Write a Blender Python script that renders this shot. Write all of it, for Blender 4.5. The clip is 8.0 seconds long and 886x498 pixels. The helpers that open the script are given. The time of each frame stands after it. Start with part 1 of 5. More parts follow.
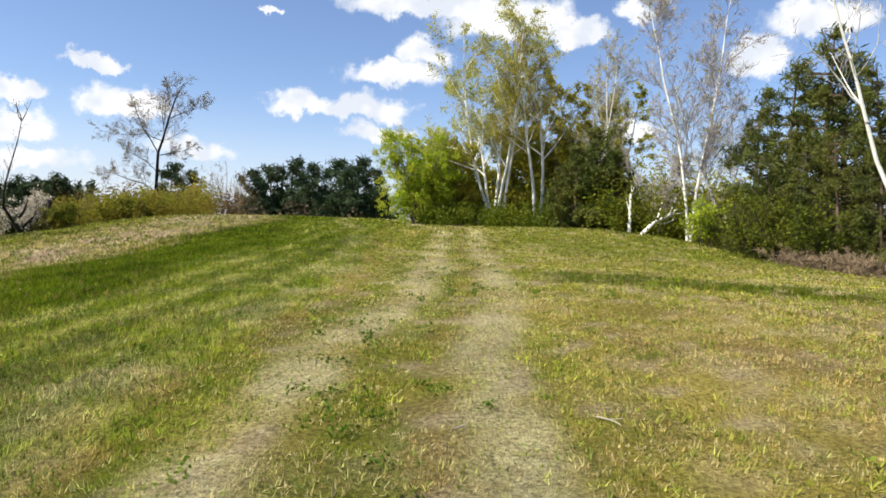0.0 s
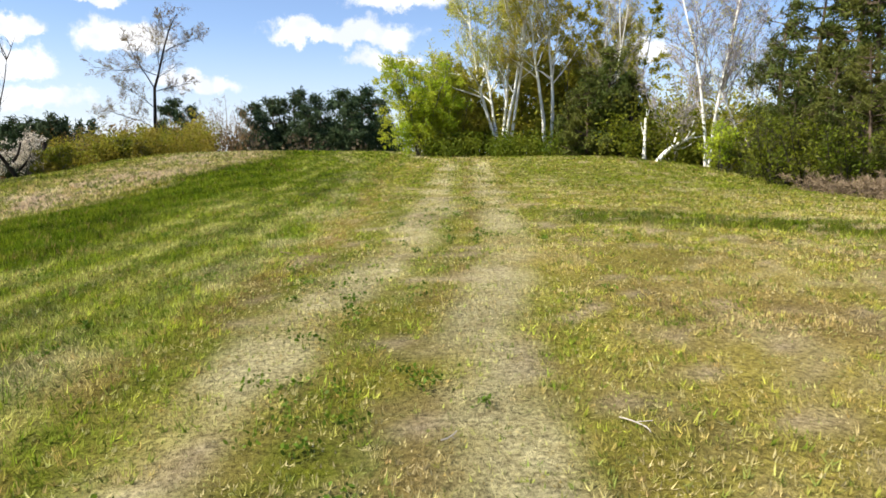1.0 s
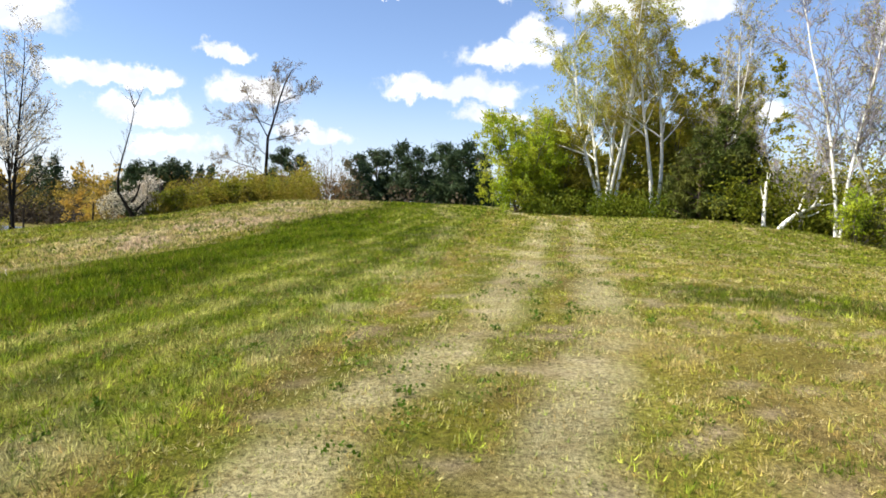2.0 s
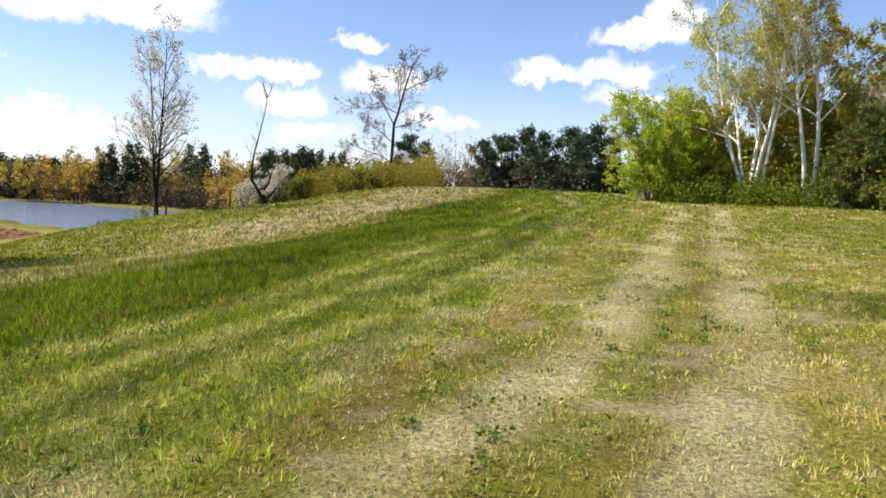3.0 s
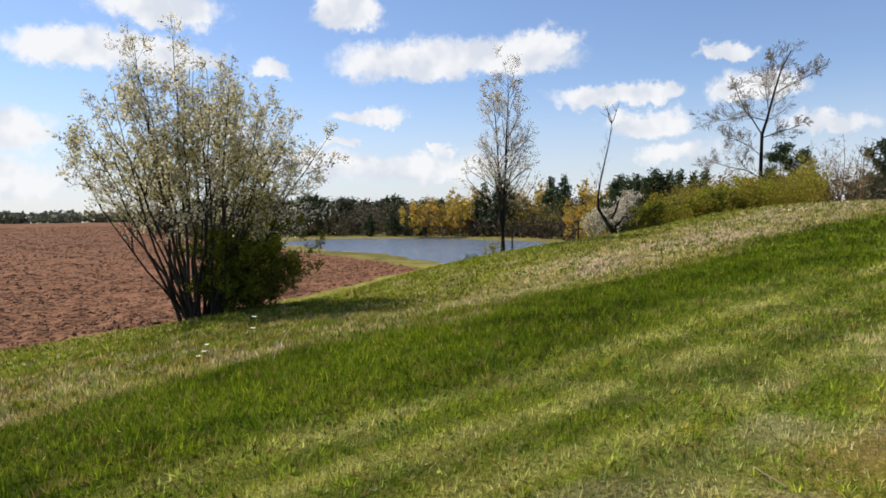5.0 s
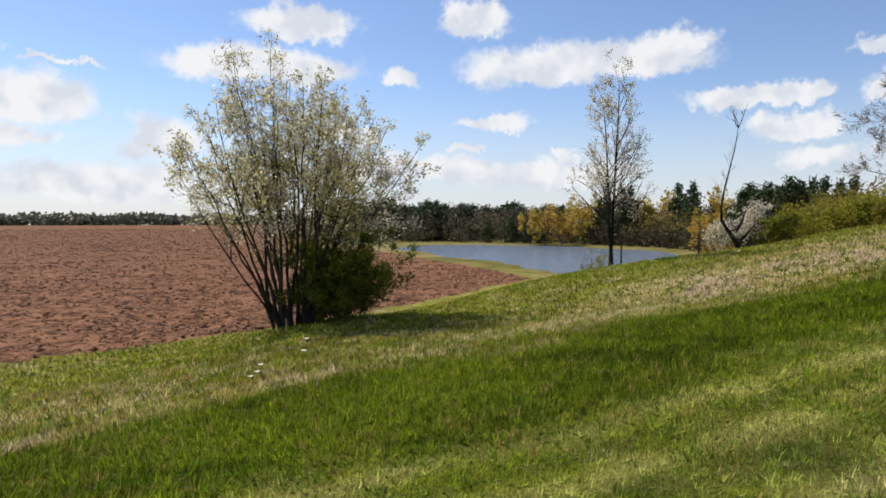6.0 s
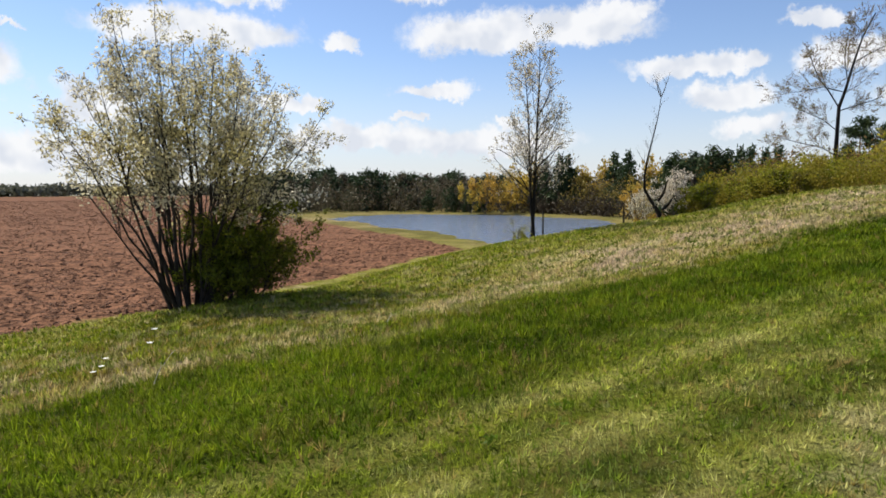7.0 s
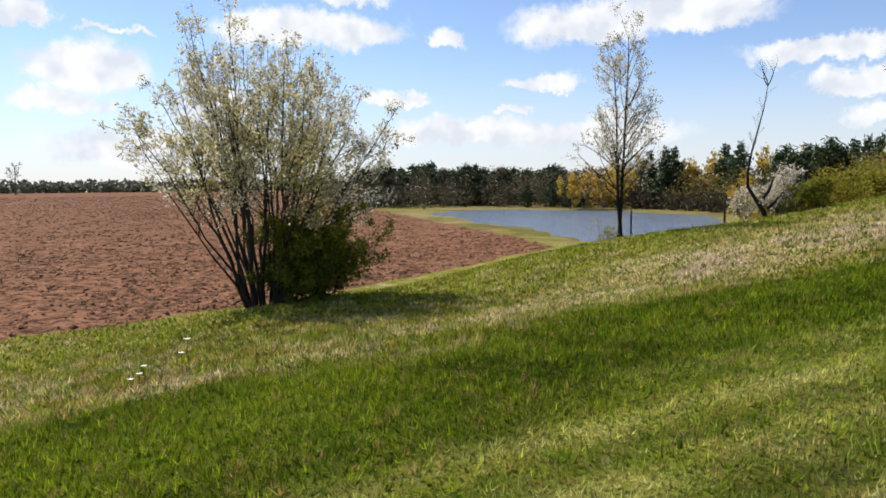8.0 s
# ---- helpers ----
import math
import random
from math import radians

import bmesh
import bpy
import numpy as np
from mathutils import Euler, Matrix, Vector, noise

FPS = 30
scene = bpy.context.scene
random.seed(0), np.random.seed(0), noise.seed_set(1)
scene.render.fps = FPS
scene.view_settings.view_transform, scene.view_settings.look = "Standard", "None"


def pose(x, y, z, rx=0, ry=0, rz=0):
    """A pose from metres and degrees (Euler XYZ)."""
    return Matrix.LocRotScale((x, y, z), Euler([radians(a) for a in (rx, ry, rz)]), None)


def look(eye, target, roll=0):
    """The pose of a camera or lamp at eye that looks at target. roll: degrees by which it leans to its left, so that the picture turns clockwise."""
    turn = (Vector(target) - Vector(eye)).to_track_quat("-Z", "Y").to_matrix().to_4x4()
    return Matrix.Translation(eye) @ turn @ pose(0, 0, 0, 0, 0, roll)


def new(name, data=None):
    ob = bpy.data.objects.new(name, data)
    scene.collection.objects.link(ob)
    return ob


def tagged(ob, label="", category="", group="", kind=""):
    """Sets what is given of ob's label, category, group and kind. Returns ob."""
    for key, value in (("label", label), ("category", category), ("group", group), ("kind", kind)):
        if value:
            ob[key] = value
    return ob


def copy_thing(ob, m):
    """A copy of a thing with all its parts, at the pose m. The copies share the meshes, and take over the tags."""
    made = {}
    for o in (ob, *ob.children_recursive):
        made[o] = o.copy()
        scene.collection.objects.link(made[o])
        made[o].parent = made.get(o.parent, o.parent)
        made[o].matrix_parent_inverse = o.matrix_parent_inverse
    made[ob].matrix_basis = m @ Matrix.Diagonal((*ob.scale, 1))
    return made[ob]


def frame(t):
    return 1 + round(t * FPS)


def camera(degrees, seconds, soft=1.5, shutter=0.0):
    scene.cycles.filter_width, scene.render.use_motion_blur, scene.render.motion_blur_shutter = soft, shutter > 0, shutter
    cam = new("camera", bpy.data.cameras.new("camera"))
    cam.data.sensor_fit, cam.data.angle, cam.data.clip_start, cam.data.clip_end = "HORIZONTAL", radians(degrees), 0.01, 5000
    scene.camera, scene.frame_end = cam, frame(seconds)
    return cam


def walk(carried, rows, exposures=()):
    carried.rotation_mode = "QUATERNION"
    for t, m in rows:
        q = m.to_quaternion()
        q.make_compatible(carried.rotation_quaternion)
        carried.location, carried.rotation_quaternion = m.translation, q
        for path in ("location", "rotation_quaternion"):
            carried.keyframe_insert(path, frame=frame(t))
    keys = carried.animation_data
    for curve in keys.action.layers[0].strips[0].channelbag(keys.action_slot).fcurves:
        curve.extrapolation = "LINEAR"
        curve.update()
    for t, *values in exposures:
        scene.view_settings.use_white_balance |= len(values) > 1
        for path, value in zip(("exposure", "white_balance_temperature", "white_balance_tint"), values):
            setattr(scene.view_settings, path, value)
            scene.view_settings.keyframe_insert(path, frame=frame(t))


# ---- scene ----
cam = camera(66.8, 8.0, soft=1.7)
METRES, EYE, TILT, LEAN, TURN = 8.0, 1.5, -0.7, -1.8, 0.0
ROWS = [
    (0.0, 0.0, 0.0, 0.0, 0.0, 0.0, 0.0),
    (0.3, 0.0088, 0.0324, 0.0032, 3.63, -3.06, 0.54),
    (0.5, 0.0132, 0.0543, 0.0067, 4.03, -3.76, 0.37),
    (0.8, 0.0169, 0.0881, 0.0146, 1.7, -6.17, 1.39),
    (1.0, 0.0191, 0.1118, 0.0197, 0.86, -6.04, 1.61),
    (1.3, 0.024, 0.1492, 0.0243, 3.71, -1.81, 2.71),
    (1.5, 0.0267, 0.1747, 0.0264, 4.28, -2.64, 0.32),
    (1.7, 0.0284, 0.1999, 0.0288, 6.87, -2.23, -0.74),
    (2.8, 0.0319, 0.3258, 0.0449, 15.58, -0.64, -1.11),
    (3.0, 0.032, 0.345, 0.0472, 20.11, -2.89, -1.33),
    (3.3, 0.028, 0.3719, 0.0504, 26.74, -2.95, 1.16),
    (3.5, 0.0225, 0.3904, 0.0536, 31.77, -2.34, 0.3),
    (3.8, 0.0134, 0.4219, 0.0606, 35.92, -1.42, 0.7),
    (4.0, 0.0078, 0.4455, 0.0644, 39.03, 0.22, 1.49),
    (4.3, 0.001, 0.4843, 0.0665, 44.93, 0.72, 2.12),
    (4.5, -0.0026, 0.511, 0.0677, 50.84, -1.02, 1.74),
    (4.7, -0.0055, 0.5373, 0.0707, 49.9, -0.71, 1.83),
    (5.8, -0.0196, 0.6815, 0.1, 57.6, -1.0, -0.81),
    (6.0, -0.0234, 0.7094, 0.1026, 60.9, -0.18, 0.32),
    (6.3, -0.0296, 0.7528, 0.1038, 60.89, 1.28, 0.76),
    (6.5, -0.0318, 0.7824, 0.1046, 63.61, -1.75, -0.04),
    (7.0, -0.032, 0.8522, 0.1161, 56.24, -2.87, 0.81),
    (7.3, -0.028, 0.8859, 0.1249, 59.72, -3.55, 0.59),
    (7.5, -0.0258, 0.9077, 0.1298, 61.04, -3.08, 1.88),
    (7.8, -0.0308, 0.9437, 0.1352, 62.37, -2.94, 1.12),
    (8.0, -0.0374, 0.9692, 0.138, 64.94, -3.26, 0.72),
]
walk(cam, [(t, pose(0, 0, EYE, TILT, LEAN, TURN) @ pose(METRES * x, METRES * y, METRES * z, 90 + pitch, roll, yaw)) for t, x, y, z, yaw, pitch, roll in ROWS],
     exposures=((0.0, 0.95), (1.0, 1.12), (1.5, 1.17), (3.0, 1.12), (4.0, 1.08), (4.6, 0.82), (6.0, 0.68), (6.6, 0.68), (7.0, 0.76), (8.0, 0.84)))

# ---- light ----
SUN_YAW, SUN_UP = 112.0, 49.0  # degrees to the left of +y, degrees above the horizon


def to_sun():
    a, e = radians(SUN_YAW), radians(SUN_UP)
    return Vector((-math.sin(a) * math.cos(e), math.cos(a) * math.cos(e), math.sin(e)))


sun = new("sun", bpy.data.lights.new("sun", "SUN"))
sun.data.energy, sun.data.angle, sun.data.color = 4.8, radians(0.5), (1.0, 0.935, 0.79)
sun.matrix_world = look(to_sun() * 50, (0, 0, 0))

world = bpy.data.worlds.new("sky")
scene.world = world
world.use_nodes = True
WN, WL = world.node_tree.nodes, world.node_tree.links
WN.clear()


def dress(n, settings):
    """Set the few plain properties of a node that this script uses."""
    for key, value in settings.items():
        if key == "operation":
            n.operation = value
        elif key == "interpolation_type":
            n.interpolation_type = value
        elif key == "data_type":
            n.data_type = value
        elif key == "blend_type":
            n.blend_type = value
        elif key == "attribute_name":
            n.attribute_name = value
        elif key == "sky_type":
            n.sky_type = value
        elif key == "sun_disc":
            n.sun_disc = value
    return n


def wn(kind, **settings):
    return dress(WN.new(kind), settings)


def wmath(op, a, b=None, c=None):
    n = wn("ShaderNodeMath", operation=op)
    for i, v in enumerate((a, b, c)):
        if v is None:
            continue
        if isinstance(v, (int, float)):
            n.inputs[i].default_value = v
        else:
            WL.new(v, n.inputs[i])
    return n.outputs[0]


sky = wn("ShaderNodeTexSky", sky_type="NISHITA", sun_disc=False)
sky.sun_elevation, sky.sun_rotation = radians(SUN_UP), radians(-SUN_YAW)
sky.air_density, sky.dust_density, sky.ozone_density = 1.0, 0.1, 3.0
coord = wn("ShaderNodeTexCoord").outputs["Generated"]
split = wn("ShaderNodeSeparateXYZ")
WL.new(coord, split.inputs[0])
azim = wmath("MULTIPLY", wmath("ARCTAN2", wmath("MULTIPLY", split.outputs[0], -1.0), split.outputs[1]), 180 / math.pi)
elev = wmath("MULTIPLY", wmath("ARCSINE", split.outputs[2]), 180 / math.pi)
# ragged edges: the places of the puffs are shaken by two noises
fine = wn("ShaderNodeTexNoise")
fine.inputs["Scale"].default_value, fine.inputs["Detail"].default_value, fine.inputs["Roughness"].default_value = 20.0, 8.0, 0.66
WL.new(coord, fine.inputs["Vector"])
rough = wn("ShaderNodeVectorMath", operation="MULTIPLY_ADD")
WL.new(fine.outputs["Color"], rough.inputs[0])
rough.inputs[1].default_value, rough.inputs[2].default_value = (7.0, 4.2, 0), (-3.5, -2.1, 0)
place = wn("ShaderNodeCombineXYZ")
WL.new(azim, place.inputs[0]), WL.new(elev, place.inputs[1])
shaken = wn("ShaderNodeVectorMath", operation="ADD")
WL.new(place.outputs[0], shaken.inputs[0]), WL.new(rough.outputs[0], shaken.inputs[1])
nearest = [None]


def cloud(az, el, wide, high):
    """One puff of cumulus: degrees to the left of +y, degrees up, half its width and height."""
    n = wn("ShaderNodeVectorMath", operation="MULTIPLY_ADD")
    WL.new(shaken.outputs[0], n.inputs[0])
    n.inputs[1].default_value, n.inputs[2].default_value = (1 / wide, 1 / high, 0), (-az / wide, -el / high, 0)
    # flat below, heaped above
    under = wn("ShaderNodeVectorMath", operation="MULTIPLY")
    WL.new(n.outputs[0], under.inputs[0])
    under.inputs[1].default_value = (-1, -1.5, 1)
    bent = wn("ShaderNodeVectorMath", operation="MAXIMUM")
    WL.new(n.outputs[0], bent.inputs[0]), WL.new(under.outputs[0], bent.inputs[1])
    size = wn("ShaderNodeVectorMath", operation="LENGTH")
    WL.new(bent.outputs[0], size.inputs[0])
    d = size.outputs["Value"]
    nearest[0] = d if nearest[0] is None else wmath("SMOOTH_MIN", nearest[0], d, 0.25)


cloud(27.6, 12.3, 2.3, 0.9)
cloud(25.4, 9.6, 3.6, 1.5)
cloud(20.7, 6.7, 3.6, 1.0)
cloud(11.9, 10.6, 3.8, 1.3)
cloud(7.2, 10.7, 4.4, 1.4)
cloud(5.3, 8.7, 3.4, 1.0)
cloud(4.9, 13.5, 4.7, 1.4)
cloud(2.1, 15.2, 2.5, 1.5)
cloud(1.8, 19.0, 7.6, 1.3)
cloud(-5.0, 18.0, 6.0, 2.2)
cloud(-10.2, 17.1, 3.9, 1.4)
cloud(-15.6, 18.8, 1.9, 1.1)
cloud(14.6, 17.7, 1.1, 0.4)
cloud(-24.6, 14.3, 2.4, 2.2)
cloud(-28.7, 16.8, 3.8, 1.7)
cloud(32.6, 9.5, 1.4, 1.2)
cloud(31.4, 4.9, 3.2, 1.2)
cloud(-15.5, 9.5, 1.8, 1.3)
cloud(72.7, 15.9, 5.6, 1.8)
cloud(78.7, 12.4, 5.7, 1.9)
cloud(58.2, 16.4, 3.2, 1.9)
cloud(52.6, 12.7, 7.4, 2.3)
cloud(45.0, 13.0, 6.4, 1.9)
cloud(41.7, 14.3, 3.4, 1.5)
cloud(56.5, 8.4, 4.1, 1.0)
cloud(36.3, 9.6, 5.5, 1.3)
cloud(33.7, 7.2, 4.0, 1.3)
cloud(59.4, 6.1, 1.9, 0.4)
cloud(50.4, 5.7, 1.2, 0.7)
cloud(53.3, 4.0, 8.4, 1.6)
cloud(83.4, 6.3, 3.6, 2.4)
cloud(92.1, 8.9, 5.0, 2.5)
cloud(96.1, 12.6, 2.5, 1.2)
cloud(94.0, 6.4, 4.0, 1.3)
cloud(73.8, 12.5, 6.3, 1.9)
cloud(68.8, 7.2, 3.4, 0.8)
cloud(64.5, 11.9, 1.7, 1.2)
cloud(86.9, 3.0, 10.0, 1.9)
cloud(63.1, 4.4, 7.6, 1.5)
cloud(90.4, 11.8, 2.4, 0.4)
# the sky beyond the view is as cloudy as the rest
wide_noise = wn("ShaderNodeTexNoise")
wide_noise.inputs["Scale"].default_value, wide_noise.inputs["Detail"].default_value = 5.0, 5.0
WL.new(coord, wide_noise.inputs["Vector"])
outside = wn("ShaderNodeMapRange", interpolation_type="SMOOTHSTEP")
WL.new(wmath("ABSOLUTE", wmath("SUBTRACT", azim, 34.0)), outside.inputs[0])
outside.inputs[1].default_value, outside.inputs[2].default_value = 72.0, 90.0
above = wn("ShaderNodeMapRange", interpolation_type="SMOOTHSTEP")
WL.new(elev, above.inputs[0])
above.inputs[1].default_value, above.inputs[2].default_value = 22.0, 30.0
rest = wn("ShaderNodeMapRange", interpolation_type="SMOOTHSTEP")
WL.new(wide_noise.outputs[0], rest.inputs[0])
rest.inputs[1].default_value, rest.inputs[2].default_value = 0.58, 0.66
more = wmath("MULTIPLY", rest.outputs[0], wmath("MAXIMUM", outside.outputs[0], above.outputs[0]))
body = wn("ShaderNodeMapRange", interpolation_type="SMOOTHSTEP")
WL.new(nearest[0], body.inputs[0])
body.inputs[1].default_value, body.inputs[2].default_value, body.inputs[3].default_value, body.inputs[4].default_value = 0.6, 1.12, 1.0, 0.0
cover = wmath("MAXIMUM", body.outputs[0], more)
# thin white haze towards the horizon
haze = wn("ShaderNodeMapRange", interpolation_type="SMOOTHSTEP")
WL.new(elev, haze.inputs[0])
haze.inputs[1].default_value, haze.inputs[2].default_value, haze.inputs[3].default_value, haze.inputs[4].default_value = -2.0, 12.0, 0.8, 0.0
veil = wmath("MULTIPLY", cover, 0.97)
shade = wn("ShaderNodeTexNoise")
shade.inputs["Scale"].default_value, shade.inputs["Detail"].default_value = 14.0, 3.0
WL.new(coord, shade.inputs["Vector"])
white = wn("ShaderNodeMix", data_type="RGBA")
aside = wn("ShaderNodeVectorMath", operation="ADD")
WL.new(coord, aside.inputs[0])
aside.inputs[1].default_value = to_sun() * 0.022
shade_2 = wn("ShaderNodeTexNoise")
shade_2.inputs["Scale"].default_value, shade_2.inputs["Detail"].default_value = 14.0, 3.0
WL.new(aside.outputs[0], shade_2.inputs["Vector"])
grey = wn("ShaderNodeMapRange")
WL.new(wmath("SUBTRACT", shade.outputs[0], shade_2.outputs[0]), grey.inputs[0])
grey.inputs[1].default_value, grey.inputs[2].default_value = -0.10, 0.06
WL.new(grey.outputs[0], white.inputs["Factor"])
white.inputs["A"].default_value, white.inputs["B"].default_value = (5.7, 6.0, 6.6, 1), (7.3, 7.35, 7.5, 1)
tint = wn("ShaderNodeMix", data_type="RGBA", blend_type="MULTIPLY")
tint.inputs["Factor"].default_value = 1.0
WL.new(sky.outputs[0], tint.inputs["A"])
tint.inputs["B"].default_value = (1.05, 1.02, 1.1, 1)
mixed = wn("ShaderNodeMix", data_type="RGBA")
misty = wn("ShaderNodeMix", data_type="RGBA")
misty.inputs["B"].default_value = (5.3, 5.5, 6.1, 1)
WL.new(haze.outputs[0], misty.inputs["Factor"]), WL.new(tint.outputs["Result"], misty.inputs["A"])
WL.new(veil, mixed.inputs["Factor"]), WL.new(misty.outputs["Result"], mixed.inputs["A"]), WL.new(white.outputs["Result"], mixed.inputs["B"])
back = wn("ShaderNodeBackground")
back.inputs["Strength"].default_value = 0.077
WL.new(mixed.outputs["Result"], back.inputs["Color"])
WL.new(back.outputs[0], wn("ShaderNodeOutputWorld").inputs[0])


# ---- materials ----
class Nodes:
    """A material with short ways to add nodes."""

    def __init__(self, name):
        self.mat = bpy.data.materials.new(name)
        self.mat.use_nodes = True
        self.n, self.l = self.mat.node_tree.nodes, self.mat.node_tree.links
        self.n.clear()

    def put(self, socket, v):
        if isinstance(v, bpy.types.NodeSocket):
            self.l.new(v, socket)
        elif isinstance(v, (tuple, list)) and socket.type == "RGBA":
            socket.default_value = (*v[:3], 1)
        else:
            socket.default_value = v

    def node(self, kind, ins=(), **settings):
        n = dress(self.n.new(kind), settings)
        for key, v in dict(ins).items():
            self.put(n.inputs[key], v)
        return n

    def noise(self, scale, detail=3.0, vector=None, rough=0.55):
        n = self.node("ShaderNodeTexNoise", {"Scale": scale, "Detail": detail, "Roughness": rough})
        if vector is None:
            vector = self.node("ShaderNodeNewGeometry").outputs["Position"]
        self.put(n.inputs["Vector"], vector)
        return n.outputs[0]

    def span(self, v, a, b, c=0.0, d=1.0):
        return self.node("ShaderNodeMapRange", {0: v, 1: a, 2: b, 3: c, 4: d}).outputs[0]

    def mix(self, f, a, b, blend="MIX"):
        n = self.node("ShaderNodeMix", {"Factor": f}, data_type="RGBA", blend_type=blend)
        self.put(n.inputs["A"], a), self.put(n.inputs["B"], b)
        return n.outputs["Result"]

    def vary(self, colour, amount_h=0.03, low=0.7, high=1.3, random=None):
        v = self.node("ShaderNodeHueSaturation", {"Color": colour})
        r = self.node("ShaderNodeNewGeometry").outputs["Random Per Island"] if random is None else random
        self.put(v.inputs["Value"], self.span(r, 0, 1, low, high))
        o = self.node("ShaderNodeObjectInfo").outputs["Random"]
        self.put(v.inputs["Hue"], self.span(o, 0, 1, 0.5 - amount_h, 0.5 + amount_h))
        return v.outputs[0]

    def surface(self, colour, roughness=0.8, bump=None, depth=0.02, translucent=0.0, **more):
        p = self.node("ShaderNodeBsdfPrincipled", {"Base Color": colour, "Roughness": roughness})
        for key, v in more.items():
            self.put(p.inputs[key.replace("_", " ")], v)
        if bump is not None:
            self.put(p.inputs["Normal"], self.node("ShaderNodeBump", {"Height": bump, "Distance": depth, "Strength": 1.0}).outputs[0])
        out = p.outputs[0]
        if translucent:
            t = self.node("ShaderNodeBsdfTranslucent", {"Color": colour})
            out = self.node("ShaderNodeMixShader", {0: translucent, 1: out, 2: t.outputs[0]}).outputs[0]
        self.put(self.node("ShaderNodeOutputMaterial").inputs[0], out)
        return self.mat


def leaf_material(name, a, b, translucent=0.35, low=0.65, high=1.35, hue=0.012, scale=0.9):
    m = Nodes(name)
    c = m.mix(m.span(m.noise(scale, 2.0), 0.35, 0.65), a, b)
    return m.surface(m.vary(c, hue, low, high), 0.55, translucent=translucent, Specular_IOR_Level=0.12)


def bark_material(name, a, b, scale=6.0, marks=None):
    m = Nodes(name)
    obj = m.node("ShaderNodeTexCoord").outputs["Object"]
    stretched = m.node("ShaderNodeVectorMath", {0: obj, 1: (1.0, 1.0, 0.3)}, operation="MULTIPLY").outputs[0]
    n = m.noise(scale, 5.0, stretched, 0.65)
    c = m.mix(m.span(n, 0.35, 0.65), a, b)
    if marks:
        flat = m.node("ShaderNodeVectorMath", {0: obj, 1: (3.0, 3.0, 14.0)}, operation="MULTIPLY").outputs[0]
        c = m.mix(m.span(m.noise(1.2, 3.0, flat), 0.62, 0.70), c, marks)
    return m.surface(c, 0.9, n, 0.02, Specular_IOR_Level=0.12)


def ground_material():
    m = Nodes("ground")
    c = m.node("ShaderNodeAttribute", attribute_name="tone").outputs["Color"]
    fine_n, mid = m.noise(30.0, 5.0, None, 0.8), m.noise(7.0, 3.0)
    v = m.node("ShaderNodeHueSaturation", {"Color": c})
    m.put(v.inputs["Value"], m.span(fine_n, 0.36, 0.64, 0.28, 1.35))
    wide = m.node("ShaderNodeHueSaturation", {"Color": v.outputs[0]})
    m.put(wide.inputs["Value"], m.span(m.noise(0.7, 7.0, None, 0.7), 0.35, 0.65, 0.6, 1.15))
    c2 = m.mix(m.span(mid, 0.40, 0.66, 0.0, 0.3), wide.outputs[0], (0.27, 0.20, 0.07))
    field = m.node("ShaderNodeAttribute", attribute_name="soil").outputs["Fac"]
    squash = m.node("ShaderNodeVectorMath", {0: m.node("ShaderNodeNewGeometry").outputs["Position"], 1: (1.0, 0.55, 1.0)}, operation="MULTIPLY").outputs[0]
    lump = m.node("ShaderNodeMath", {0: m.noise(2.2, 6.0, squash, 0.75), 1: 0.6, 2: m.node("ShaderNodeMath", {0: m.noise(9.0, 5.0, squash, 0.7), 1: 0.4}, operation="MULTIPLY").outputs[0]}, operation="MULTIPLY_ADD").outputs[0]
    # shade in the hollows is put into the colour; lumps get the lit tone
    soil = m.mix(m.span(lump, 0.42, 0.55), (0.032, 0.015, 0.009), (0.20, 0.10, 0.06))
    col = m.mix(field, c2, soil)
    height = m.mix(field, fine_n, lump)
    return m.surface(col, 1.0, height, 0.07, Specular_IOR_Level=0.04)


def grass_material():
    m = Nodes("grass")
    c = m.node("ShaderNodeAttribute", attribute_name="tone").outputs["Color"]
    v = m.node("ShaderNodeHueSaturation", {"Color": c})
    r = m.node("ShaderNodeNewGeometry").outputs["Random Per Island"]
    m.put(v.inputs["Value"], m.span(r, 0, 1, 0.5, 1.55))
    return m.surface(v.outputs[0], 0.6, translucent=0.45, Specular_IOR_Level=0.05)


def water_material():
    m = Nodes("water")
    obj = m.node("ShaderNodeNewGeometry").outputs["Position"]
    st = m.node("ShaderNodeVectorMath", {0: obj, 1: (1.0, 1.0, 1.0)}, operation="MULTIPLY").outputs[0]
    n = m.noise(1.6, 4.0, st, 0.6)
    return m.surface((0.12, 0.15, 0.21), 0.12, n, 0.24, IOR=1.33)


def soil_material():
    m = Nodes("soil_clods")
    c = m.vary(m.mix(m.span(m.noise(9.0, 4.0), 0.35, 0.65), (0.10, 0.048, 0.028), (0.21, 0.106, 0.064)), 0.0, 0.7, 1.2)
    return m.surface(c, 0.95, m.noise(30.0, 4.0), 0.02, Specular_IOR_Level=0.15)


GROUND, GRASS, WATER, SOIL = ground_material(), grass_material(), water_material(), soil_material()
BARK_GREY = bark_material("grey_bark", (0.07, 0.06, 0.05), (0.17, 0.15, 0.13))
BARK_DARK = bark_material("dark_bark", (0.008, 0.007, 0.006), (0.026, 0.022, 0.019))
BARK_BIRCH = bark_material("birch_bark", (0.70, 0.68, 0.63), (0.82, 0.81, 0.77), 4.0, (0.05, 0.045, 0.04))
BARK_PINE = bark_material("pine_bark", (0.06, 0.042, 0.03), (0.15, 0.11, 0.08))
BARK_SHRUB = bark_material("dark_shrub_bark", (0.018, 0.015, 0.012), (0.055, 0.045, 0.038))
